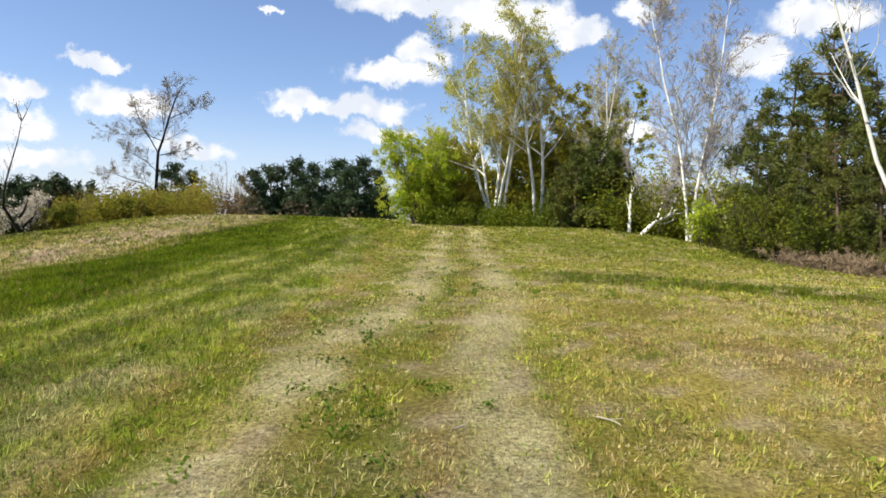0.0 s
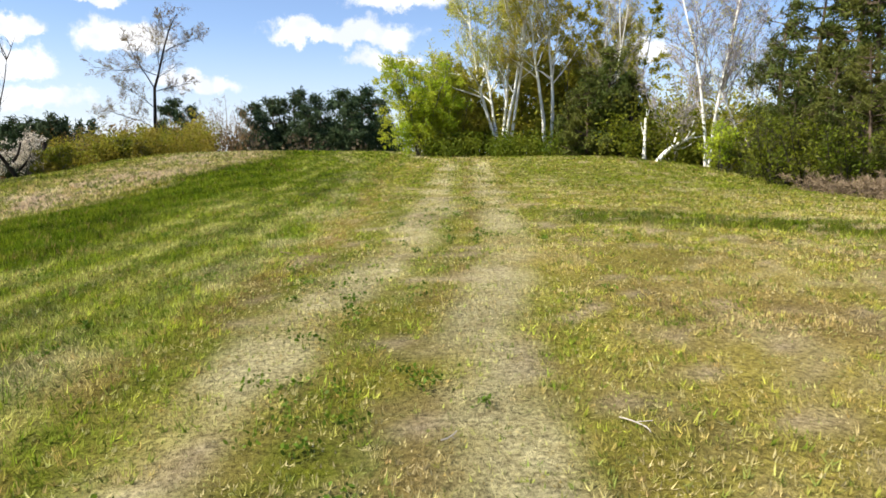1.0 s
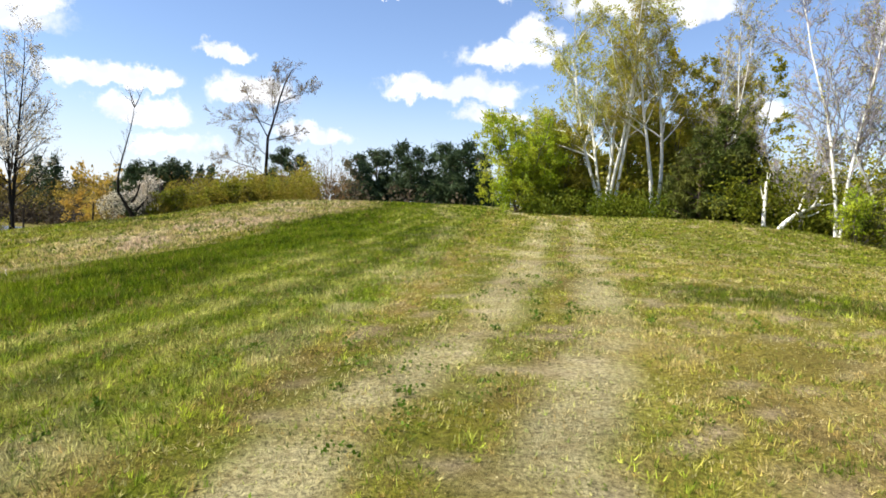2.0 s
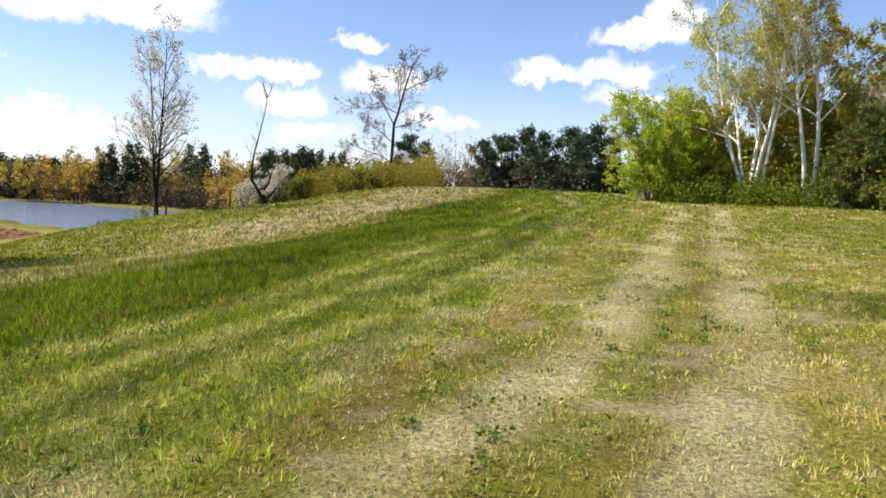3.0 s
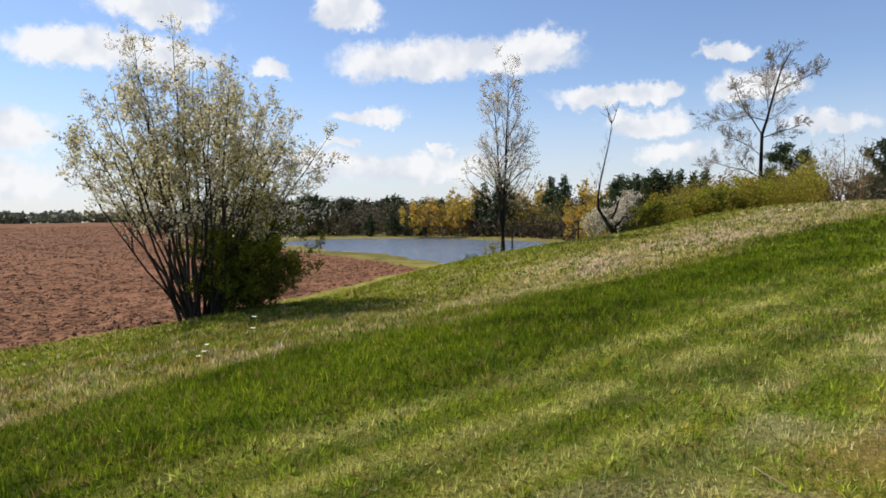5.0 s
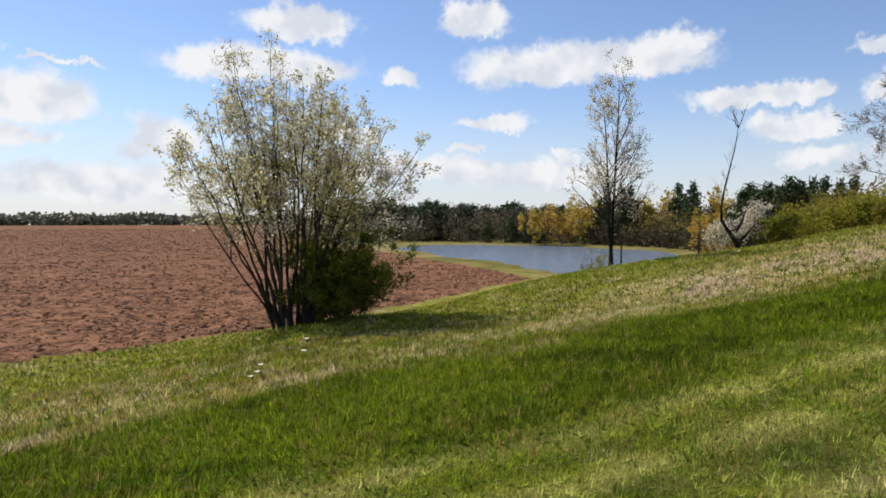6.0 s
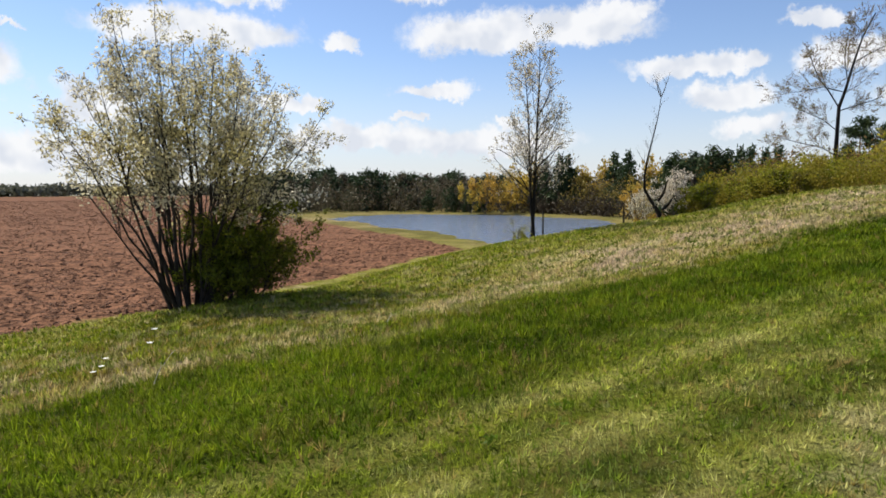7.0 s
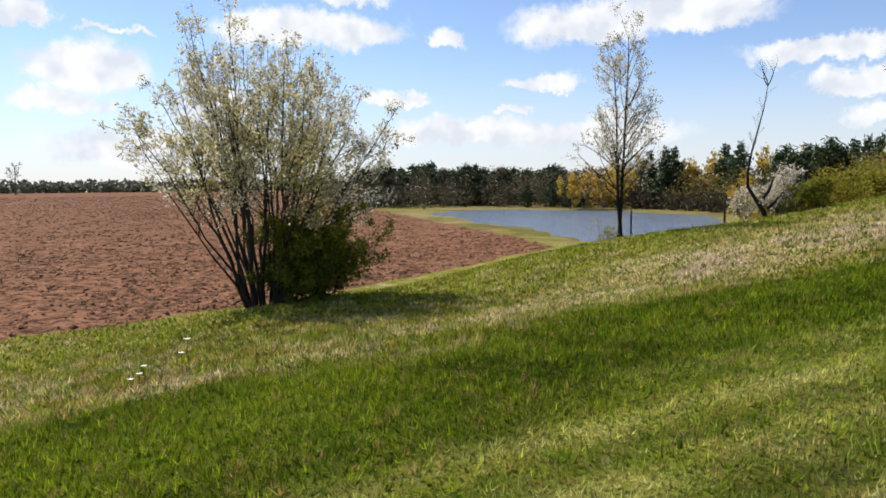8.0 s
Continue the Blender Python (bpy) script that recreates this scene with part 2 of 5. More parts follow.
TWIG_PALE = bark_material("pale_twigs", (0.34, 0.30, 0.26), (0.50, 0.45, 0.40))
TWIG_GREY = bark_material("grey_twigs", (0.27, 0.24, 0.225), (0.42, 0.385, 0.37))
TWIG_LILAC = bark_material("lilac_grey_twigs", (0.25, 0.21, 0.21), (0.40, 0.36, 0.37))
TWIG_TAN = bark_material("tan_twigs", (0.15, 0.11, 0.07), (0.27, 0.20, 0.13))
LEAF_FRESH = leaf_material("fresh_leaves", (0.30, 0.42, 0.024), (0.42, 0.45, 0.04), 0.55)
LEAF_OLIVE = leaf_material("olive_leaves", (0.25, 0.26, 0.024), (0.39, 0.33, 0.045), 0.5)
LEAF_MOSS = leaf_material("moss_green_leaves", (0.16, 0.18, 0.014), (0.25, 0.20, 0.03), 0.45)
LEAF_BIRCH = leaf_material("birch_leaves", (0.36, 0.37, 0.055), (0.47, 0.43, 0.10), 0.5)
LEAF_PALE = leaf_material("pale_young_leaves", (0.72, 0.67, 0.55), (0.50, 0.42, 0.17), 0.4, 0.5, 1.25, 0.012, 0.4)
LEAF_WHITE = leaf_material("whitish_young_leaves", (0.70, 0.66, 0.57), (0.50, 0.44, 0.28), 0.45, 0.5, 1.3)
LEAF_BROWN = leaf_material("brown_buds", (0.082, 0.066, 0.042), (0.115, 0.095, 0.055), 0.25, 0.85, 1.1)
LEAF_RUST = leaf_material("rust_brown_buds", (0.17, 0.09, 0.035), (0.22, 0.14, 0.05), 0.35, 0.8, 1.2)
LEAF_DUSK = leaf_material("dusky_brown_twigs", (0.035, 0.027, 0.018), (0.07, 0.055, 0.035), 0.2, 0.8, 1.15)
LEAF_OCHRE = leaf_material("ochre_buds", (0.22, 0.17, 0.04), (0.17, 0.15, 0.035), 0.35, 0.75, 1.2)
LEAF_GOLD = leaf_material("golden_leaves", (0.46, 0.31, 0.05), (0.33, 0.25, 0.05), 0.45)
LEAF_DEEP = leaf_material("deep_green_leaves", (0.085, 0.12, 0.008), (0.155, 0.17, 0.015), 0.45)
BLOSSOM = leaf_material("blossom", (0.74, 0.69, 0.60), (0.58, 0.52, 0.40), 0.35)
# grey woods, further desaturated to stand in for the haze of distance
FAR_LEAF = leaf_material("far_woods_leaves", (0.11, 0.12, 0.085), (0.15, 0.15, 0.11), 0.2, 0.8, 1.15)
WEED = leaf_material("weed_leaves", (0.06, 0.125, 0.010), (0.12, 0.19, 0.018), 0.35)
PETAL = leaf_material("petals", (0.8, 0.8, 0.76), (0.74, 0.74, 0.7), 0.3, 0.9, 1.1)
NEEDLE = leaf_material("pine_needles", (0.028, 0.05, 0.022), (0.05, 0.075, 0.028), 0.15)
NEEDLE_LIT = leaf_material("light_pine_needles", (0.055, 0.078, 0.015), (0.12, 0.13, 0.025), 0.25)


# ---- the lie of the land ----
def smax(a, b, k):
    return 0.5 * (a + b + np.sqrt((a - b) ** 2 + k * k))


PLAIN, WATER_Z = -1.3, -1.42


def ease(v, a, b):
    f = np.clip((v - a) / (b - a), 0, 1)
    return f * f * (3 - 2 * f)


SHORE = ((-36.0, 37.3), (-93.0, 48.4), (-103.5, 58.0), (-104.5, 72.0), (-88.0, 79.5), (-62.0, 75.0), (-37.0, 54.0))


def pond_depth(x, y):
    """Metres from the pond's shore, above 0 inside it."""
    total = 0
    for (ax, ay), (bx, by) in zip(SHORE, SHORE[1:] + SHORE[:1]):
        size = math.hypot(bx - ax, by - ay)
        total = total + np.exp(-np.clip(((x - ax) * (by - ay) - (y - ay) * (bx - ax)) / size, -150, 150) * 0.9)
    return -np.log(total) / 0.9 + 0.9 * np.sin(x * 0.31 + y * 0.22) + 0.5 * np.sin(x * 0.83 - y * 0.6)


def height(x, y):
    """The hill that the camera climbs, its western bank, the plain and the pond's basin."""
    x, y = np.asarray(x, float), np.asarray(y, float)
    xc, yc = np.clip(x, -60, 60), np.clip(y, -40, 70)
    u, v = xc / 20, (yc - 12) / 20
    p = (+1.0889 +0.0785 * u +1.3803 * v -1.5242 * u * u -1.0881 * u * v -0.4739 * v * v
         +0.7258 * u ** 3 +0.0818 * u * u * v +0.2228 * u * v * v +0.4411 * v ** 3)
    p = p +0.6018 * np.exp(-((x + 18.5) ** 2 + (y - 20.5) ** 2) / 40.5) -0.7469 * np.exp(-((x + 13) ** 2 + (y - 17.5) ** 2) / 40.5)
    p = p + 0.5 * np.exp(-((x - 7) ** 2 + (y - 27) ** 2) / 24.5) + 0.4 * np.exp(-((x + 17.4) ** 2 + (y - 11.2) ** 2) / 12.5)
    f = ease(y, 36, 62)
    p = p * (1 - f) + (PLAIN - 0.5) * f
    p = 0.5 * (p + 2.6 - np.sqrt((p - 2.6) ** 2 + 0.16))
    z = smax(p, PLAIN, 0.35)
    return z + 3.2 * ease(-x, 130, 390) - 1.2 * ease(pond_depth(x, y), -1.0, 6.0)


LATTICE = np.random.RandomState(5).rand(256, 256)


def value_noise(x, y, size, seed=0):
    """Smooth noise from 0 to 1 with cells of that size in metres."""
    x, y = np.asarray(x, float) / size + 17.3 * seed, np.asarray(y, float) / size + 9.1 * seed
    i, j = np.floor(x).astype(int), np.floor(y).astype(int)
    fx, fy = x - i, y - j
    fx, fy = fx * fx * (3 - 2 * fx), fy * fy * (3 - 2 * fy)
    g = lambda a, b: LATTICE[a % 256, b % 256]
    return (g(i, j) * (1 - fx) + g(i + 1, j) * fx) * (1 - fy) + (g(i, j + 1) * (1 - fx) + g(i + 1, j + 1) * fx) * fy


def fbm(x, y, size, octaves=3, seed=0):
    total, weight = 0, 0
    for k in range(octaves):
        total = total + value_noise(x, y, size / 2 ** k, seed + k) * 0.55 ** k
        weight += 0.55 ** k
    return total / weight


def along(y, ys, xs):
    return np.interp(y, ys, xs)


def soil_share(x, y):
    """1 on the ploughed field, 0 off it."""
    wobble = (fbm(x, y, 3.0, 3, 3) - 0.5) * 1.2
    east = along(y, (-400, 4.6, 7.2, 11.1, 16.1, 22.7, 33.3), (-18, -20.7, -21.4, -22.3, -25.3, -29.4, -36.2))
    north = along(-x, (25, 34, 47.5, 67, 102, 160, 420), (30.6, 31.8, 35.0, 38.8, 45.8, 57, 118))
    far = np.minimum(np.minimum(east - x, north - y), x + 400) + wobble
    return ease(far, -0.15, 0.15)


GREEN, RICH, DARK = np.array((0.25, 0.285, 0.026)), np.array((0.13, 0.19, 0.007)), np.array((0.04, 0.068, 0.003))
STRAW, TAN, BROWN, OLIVE = np.array((0.58, 0.49, 0.275)), np.array((0.42, 0.325, 0.10)), np.array((0.25, 0.165, 0.05)), np.array((0.29, 0.26, 0.035))
BARE = np.array((0.54, 0.42, 0.29))


def lawn(x, y):
    """The colours of the meadow: mown tracks, lush strips, dry bank. Also the length of its grass."""
    x, y = np.asarray(x, float), np.asarray(y, float)
    xw = x + (fbm(x, y, 0.7, 3, 11) - 0.5) * 0.28
    n1, n2, n3 = fbm(x, y, 0.8, 4, 21), fbm(x, y, 0.3, 3, 31), fbm(x, y, 4.0, 3, 41)
    col = np.ones(x.shape + (3,)) * OLIVE
    long = np.full(x.shape, 0.046)

    def lay(w, tone):
        nonlocal col
        w = np.clip(w, 0, 1)[..., None]
        col = col * (1 - w) + tone * w

    def strip(centre, half, soft):
        return 1 - ease(np.abs(xw - centre), half, half + soft)

    lay(ease(n1, 0.42, 0.62) * 0.7, GREEN)
    lay(ease(n2, 0.5, 0.7) * 0.6, TAN)
    # the dry eastern half
    east = ease(xw, 0.6, 2.2)
    lay(east * (1 - ease(y, 7.0, 9.5)) * (0.45 + 0.55 * ease(n1, 0.35, 0.6)), TAN)
    lay(east * ease(n2, 0.55, 0.7) * 0.55, STRAW)
    lay(east * ease(n1, 0.55, 0.7) * 0.5, BROWN)
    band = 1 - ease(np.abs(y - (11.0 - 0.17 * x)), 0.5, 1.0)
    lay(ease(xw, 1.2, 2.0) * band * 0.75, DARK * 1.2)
    lay(ease(y, 11, 14) * ease(xw, 1.5, 3) * 0.6, OLIVE)
    lay(ease(y, 13, 18) * ease(xw, 0.8, 2.5) * 0.85, GREEN * 0.72)
    # western lawn
    west = 1 - ease(xw, -1.9, -1.2)
    lay(west * 0.9, GREEN)
    lay(west * ease(n2, 0.45, 0.62) * 0.6, RICH)
    lay(west * ease(n1, 0.56, 0.7) * 0.3, TAN)
    lay(west * ease(fbm(x, y, 1.1, 3, 43), 0.5, 0.62) * 0.55, np.array((0.29, 0.28, 0.055)))
    # lines left by the mower
    xl = x + (fbm(x, y, 2.0, 2, 12) - 0.5) * 0.35
    line = np.sin((xl - along(y, (-5, 5, 9, 18, 26, 34), (-1.2, -1.0, -0.4, -0.1, 0.0, -3.0))) * 2 * math.pi / 0.85)
    mown = west * ease(xw, -6.0, -4.5)
    lay(mown * ease(line, 0.0, 0.7) * (0.4 + 0.5 * n1), DARK * 1.5)
    lay(mown * ease(-line, 0.3, 0.9) * (0.5 + 0.5 * n2), np.array((0.40, 0.39, 0.11)))
    # wheel tracks of the mower
    t1 = along(y, (-5, 3.3, 5.6, 8.1, 11, 18, 24.7, 34), (-1.4, -1.1, -1.0, -0.4, -0.2, -0.1, 0.0, -3.0))
    t2 = along(y, (-5, 3.6, 5.3, 8.7, 16.5, 26, 34), (0.3, 0.4, 0.3, 0.8, 0.9, 1.1, -1.0))
    lay(strip(t1, 0.12, 0.3) * (0.3 + 0.55 * ease(n1, 0.38, 0.56)), STRAW)
    lay(strip(t2, 0.12, 0.32) * (0.28 + 0.55 * ease(n1, 0.40, 0.58)), STRAW)
    t3 = (t1 + t2) / 2 + 0.28 * np.sin(y * 0.5)
    lay(strip(t3, 0.05, 0.14) * ease(n1, 0.4, 0.58) * 0.6, STRAW)
    lay(strip((t1 + t2) / 2, 0.2, 0.25) * (0.3 + 0.6 * ease(n2, 0.4, 0.6)) * 0.7, RICH * 0.85)
    lay(strip(t2 - 0.4, 0.06, 0.15) * ease(n1, 0.4, 0.56) * 0.7, BROWN)
    lay(strip(t1 - 0.5, 0.14, 0.2) * (0.3 + 0.6 * ease(n2, 0.4, 0.6)) * 0.8, RICH * 0.8)
    b1 = along(y, (-5, 4.1, 5.6, 7.7, 10.9, 26), (-2.2, -2.0, -1.7, -1.4, -1.3, -2.2))
    lay(strip(b1, 0.14, 0.25) * ease(n2, 0.35, 0.55) * 0.6, BROWN * 1.15)
    lay(strip(b1 - 0.45, 0.12, 0.2) * ease(n2, 0.4, 0.6) * 0.8, RICH)
    g2 = along(y, (-5, 4.8, 6.1, 8.5, 14, 22.6, 30), (-3.3, -3.1, -3.0, -2.7, -2.6, -3.5, -5.5))
    lay(strip(g2, 0.12, 0.5) * (0.2 + 0.6 * ease(n1, 0.35, 0.6)), DARK)
    lay(strip(g2 + 0.75, 0.2, 0.3) * ease(n1, 0.4, 0.6) * 0.5, STRAW * 0.8)
    # the tall green strip along the bank
    g1 = along(y, (-5, 4.7, 9.8, 15.5, 20, 27.5, 40), (-6.0, -6.0, -5.9, -6.3, -5.9, -7.4, -9.5))
    g1 = g1 + (fbm(x, y, 2.6, 3, 45) - 0.5) * 2.0
    lush = strip(g1 - 0.2, 1.0, 1.7)
    lay(lush * (0.35 + 0.6 * ease(n1, 0.35, 0.6)), RICH)
    lay(lush * (0.35 + 0.6 * ease(fbm(x, y, 1.8, 3, 47), 0.38, 0.54)), DARK * 1.1)
    lay(lush * ease(n2, 0.62, 0.75) * 0.3, OLIVE)
    lay(lush * ease(n1, 0.52, 0.68) * 0.4, GREEN * 0.7)
    # the dry bank below it
    bank = 1 - ease(xw, g1 - 2.3, g1 - 1.5)
    # shade painted into the bank's olive and green, deepest below y = 10
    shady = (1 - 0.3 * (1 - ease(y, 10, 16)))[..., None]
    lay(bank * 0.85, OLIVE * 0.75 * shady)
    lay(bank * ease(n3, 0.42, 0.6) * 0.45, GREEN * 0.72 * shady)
    lay(bank * 0.45 * ease(fbm(x, y, 2.2, 3, 49), 0.36, 0.6), TAN * 0.8)
    lay(bank * ease(n1, 0.5, 0.66) * 0.55, BROWN)
    lay(bank * ease(n2, 0.44, 0.6) * 0.65, STRAW * 0.8)
    s1 = along(y, (-5, 4.8, 6.7, 10.2, 13.4, 19, 24.4, 28, 40), (-8.4, -8.0, -7.9, -8.9, -9.9, -12.0, -11.0, -10.0, -13))
    wide = along(y, (-5, 9, 14, 20, 30), (0.25, 0.35, 1.2, 2.6, 3.0))
    lay(strip(s1, wide * 0.6, wide * 0.8) * (0.35 + 0.55 * ease(y, 12, 17)), TAN * 0.95)
    lay(strip(s1, wide * 0.5, wide * 0.8) * (0.15 + 0.3 * ease(y, 12, 17) + 0.5 * ease(n1, 0.42, 0.6)), STRAW * 0.92)
    lay(strip(s1, wide * 0.5, wide * 0.8) * ease(fbm(x, y, 1.2, 3, 59), 0.54, 0.64) * 0.8, BARE)
    lay((1 - ease(xw, -15, -12.5)) * ease(n1, 0.35, 0.55) * 0.65, GREEN * 0.9)
    far = ease(np.hypot(x, y), 40, 70)
    lay(far * 0.95, np.array((0.205, 0.175, 0.06)))
    lay(far * ease(fbm(x, y, 9, 4, 51), 0.45, 0.6) * 0.8, np.array((0.29, 0.235, 0.11)))
    lay(far * ease(fbm(x, y, 5, 3, 55), 0.5, 0.62) * 0.8, np.array((0.09, 0.10, 0.022)))
    spots = ease(fbm(x, y, 0.32, 3, 57), 0.62, 0.76) * (1 - west)
    lay(spots * 0.7, BARE)
    long = (1 - 0.75 * spots) * long + 0.03 * lush + 0.024 * bank + 0.012 * west + 0.03 * np.clip(band * east, 0, 1)
    track = np.maximum(strip(t1, 0.14, 0.25), strip(t2, 0.14, 0.28)) * (0.15 + 0.85 * ease(n1, 0.38, 0.55))
    lay(track * 0.4, np.array((0.60, 0.55, 0.31)))
    return col, long, track


def mesh_of(name, verts, faces, material, smooth=False):
    """A mesh from an array of corners and arrays of faces (rows of three or four)."""
    me = bpy.data.meshes.new(name)
    faces = [np.asarray(f, np.int32) for f in faces if len(f)]
    sizes = np.concatenate([np.full(len(f), f.shape[1], np.int32) for f in faces])
    loops = np.concatenate([f.ravel() for f in faces])
    me.vertices.add(len(verts)), me.loops.add(len(loops)), me.polygons.add(len(sizes))
    me.vertices.foreach_set("co", np.asarray(verts, np.float32).ravel())
    me.loops.foreach_set("vertex_index", loops)
    me.polygons.foreach_set("loop_start", np.concatenate(([0], np.cumsum(sizes)[:-1])).astype(np.int32))
    me.polygons.foreach_set("use_smooth", np.full(len(sizes), smooth))
    me.update(calc_edges=True)
    me.materials.append(material)
    return me


def colour_points(me, name, rgb):
    layer = me.color_attributes.new(name, "FLOAT_COLOR", "POINT")
    layer.data.foreach_set("color", np.column_stack((rgb, np.ones(len(rgb)))).astype(np.float32).ravel())


def stretch(a, b, step, grow, limit_a, limit_b):
    """Places from limit_a to limit_b, evenly spaced from a to b and ever wider outside."""
    mid, low, high, s = list(np.arange(a, b, step)), [], [], step
    x = a
    while x > limit_a:
        s *= grow
        x -= s
        low.append(x)
    s, x = step, mid[-1]
    while x < limit_b:
        s *= grow
        x += s
        high.append(x)
    return np.array(low[::-1] + mid + high)


def field_relief(x, y):
    return (fbm(x, y, 0.9, 3, 61) - 0.5) * 0.26 + (value_noise(x, y, 0.42, 71) - 0.5) * 0.12


def build_ground():
    xs, ys = stretch(-42, 12, 0.2, 1.07, -2500, 2500), stretch(-3, 34, 0.2, 1.07, -2500, 2500)
    X, Y = np.meshgrid(xs, ys)
    x, y = X.ravel(), Y.ravel()
    soil = soil_share(x, y)
    near = 1 - ease(np.hypot(x + 10, y - 12), 60, 120)
    clods = field_relief(x, y)
    tufts = (fbm(x, y, 0.8, 3, 81) - 0.5) * 0.07
    z = height(x, y) + near * (clods * soil + tufts * (1 - soil))
    n, m = len(xs), len(ys)
    k = np.arange(n * m).reshape(m, n)
    quads = np.column_stack((k[:-1, :-1].ravel(), k[:-1, 1:].ravel(), k[1:, 1:].ravel(), k[1:, :-1].ravel()))
    me = mesh_of("ground", np.column_stack((x, y, z)), [quads], GROUND, True)
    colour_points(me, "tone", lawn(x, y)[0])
    layer = me.attributes.new("soil", "FLOAT", "POINT")
    layer.data.foreach_set("value", soil.astype(np.float32))
    return tagged(new("ground", me), "mown grass hill above a ploughed red field", "ground", kind="structure")


def build_water():
    mid = np.mean(SHORE, axis=0)
    ring = [(mid[0] + (x - mid[0]) * 1.15, mid[1] + (y - mid[1]) * 1.2, WATER_Z) for x, y in SHORE]
    verts = np.array(ring + [(mid[0], mid[1], WATER_Z)])
    n = len(ring)
    tris = np.column_stack((np.arange(n), (np.arange(n) + 1) % n, np.full(n, n)))[:, ::-1]
    return tagged(new("water", mesh_of("water", verts, [tris], WATER)), "wind-rippled blue pond beside the ploughed field", "pond", kind="structure")


build_ground()
build_water()


# ---- how plants are made ----
def unit(v):
    return v / (np.linalg.norm(v) + 1e-9)


def sideways(rng, d, angle):
    """A direction that leaves d by that angle in radians, on any side."""
    o = unit(np.cross(d, rng.normal(size=3)))
    return unit(d * math.cos(angle) + o * math.sin(angle))


def limb(rng, start, d, length, r0, r1, parts, jitter, pull):
    """A bent, tapering limb: its points and radii. pull: how much it turns up (or, below 0, down)."""
    pts, step = [np.array(start, float)], length / parts
    for i in range(parts):
        d = unit(d + rng.normal(size=3) * jitter + np.array((0, 0, pull)))
        pts.append(pts[-1] + d * step)
    return np.array(pts), np.linspace(r0, r1, parts + 1)


def tubes(limbs, sides=5):
    """Corners and faces of tapered tubes round a list of (points, radii)."""
    V, F, base = [], [], 0
    ang = np.linspace(0, 2 * math.pi, sides, endpoint=False)
    for pts, radii in limbs:
        k = len(pts)
        t = np.gradient(pts, axis=0)
        t /= np.linalg.norm(t, axis=1)[:, None] + 1e-9
        ref = np.array((1.0, 0, 0)) if abs(t[0][2]) > 0.7 else np.array((0, 0, 1.0))
        a = np.cross(t, ref)
        a /= np.linalg.norm(a, axis=1)[:, None] + 1e-9
        b = np.cross(t, a)
        ring = pts[:, None] + radii[:, None, None] * (a[:, None] * np.cos(ang)[None, :, None] + b[:, None] * np.sin(ang)[None, :, None])
        V.append(ring.reshape(-1, 3))
        g = base + np.arange(k * sides).reshape(k, sides)
        r = np.roll(g, -1, axis=1)
        F.append(np.column_stack((g[:-1].ravel(), r[:-1].ravel(), r[1:].ravel(), g[1:].ravel())))
        base += k * sides
    return np.vstack(V), np.vstack(F)


def slivers(rng, limbs, width):
    """Fine twigs: one slim four-sided face each."""
    a, b = np.array([p[0] for p, _ in limbs]), np.array([p[-1] for p, _ in limbs])
    o = np.cross(b - a, rng.normal(size=a.shape))
    o *= width / (np.linalg.norm(o, axis=1)[:, None] + 1e-9)
    V = np.stack((a - o, a + o, b + o * 0.4, b - o * 0.4), 1).reshape(-1, 3)
    return V, np.arange(4 * len(a)).reshape(-1, 4)


def blades(rng, at, size, spread, droop=0.0, slim=0.45):
    """A pointed leaf at each of the places, turned any way."""
    n = len(at)
    at = at + rng.normal(size=(n, 3)) * spread
    d = rng.normal(size=(n, 3)) - np.array((0, 0, droop))
    d /= np.linalg.norm(d, axis=1)[:, None]
    o = np.cross(d, rng.normal(size=(n, 3)))
    o /= np.linalg.norm(o, axis=1)[:, None]
    s = (size * rng.uniform(0.6, 1.4, n))[:, None]
    V = np.stack((at - d * s * 0.5, at + o * s * slim * 0.5, at + d * s * 0.5, at - o * s * slim * 0.5), 1).reshape(-1, 3)
    return V, np.arange(4 * n).reshape(n, 4)


def points_on(rng, limbs, per_metre, first=0.2):
    """Places strewn along limbs."""
    out = []
    for pts, _ in limbs:
        n = rng.poisson(per_metre * np.linalg.norm(pts[-1] - pts[0]))
        f = rng.uniform(first, 1, n) * (len(pts) - 1)
        i = np.minimum(f.astype(int), len(pts) - 2)
        out.append(pts[i] + (pts[i + 1] - pts[i]) * (f - i)[:, None])
    return np.vstack(out) if out else np.zeros((0, 3))


def branch_out(rng, parents, count, angle, ratio, r_ratio, parts, jitter, pull, first=0.3, last=1.0, shrink=0.5, min_len=0.08):
    """Side limbs from a list of limbs; those near a parent's tip are shorter by shrink."""
    out = []
    for pts, radii in parents:
        size = np.linalg.norm(np.diff(pts, axis=0), axis=1).sum()
        n = count if isinstance(count, int) else rng.poisson(count * size)
        for _ in range(n):
            f = rng.uniform(first, last)
            i = min(int(f * (len(pts) - 1)), len(pts) - 2)
            g = f * (len(pts) - 1) - i
            start, d = pts[i] + (pts[i + 1] - pts[i]) * g, unit(pts[i + 1] - pts[i])
            r = (radii[i] + (radii[i + 1] - radii[i]) * g) * r_ratio
            length = max(min_len, size * ratio * (1 - shrink * (f - first) / (last - first + 1e-6)) * rng.uniform(0.7, 1.25))
            out.append(limb(rng, start, sideways(rng, d, angle * rng.uniform(0.7, 1.3)), length, r, max(r * 0.3, 0.002), parts, jitter, pull))
    return out


def part(name, verts, faces, material, parent, label="", smooth=False):
    ob = new(name, mesh_of(name, verts, faces if isinstance(faces, list) else [faces], material, smooth))
    ob.parent = parent
    return tagged(ob, label) if label else ob


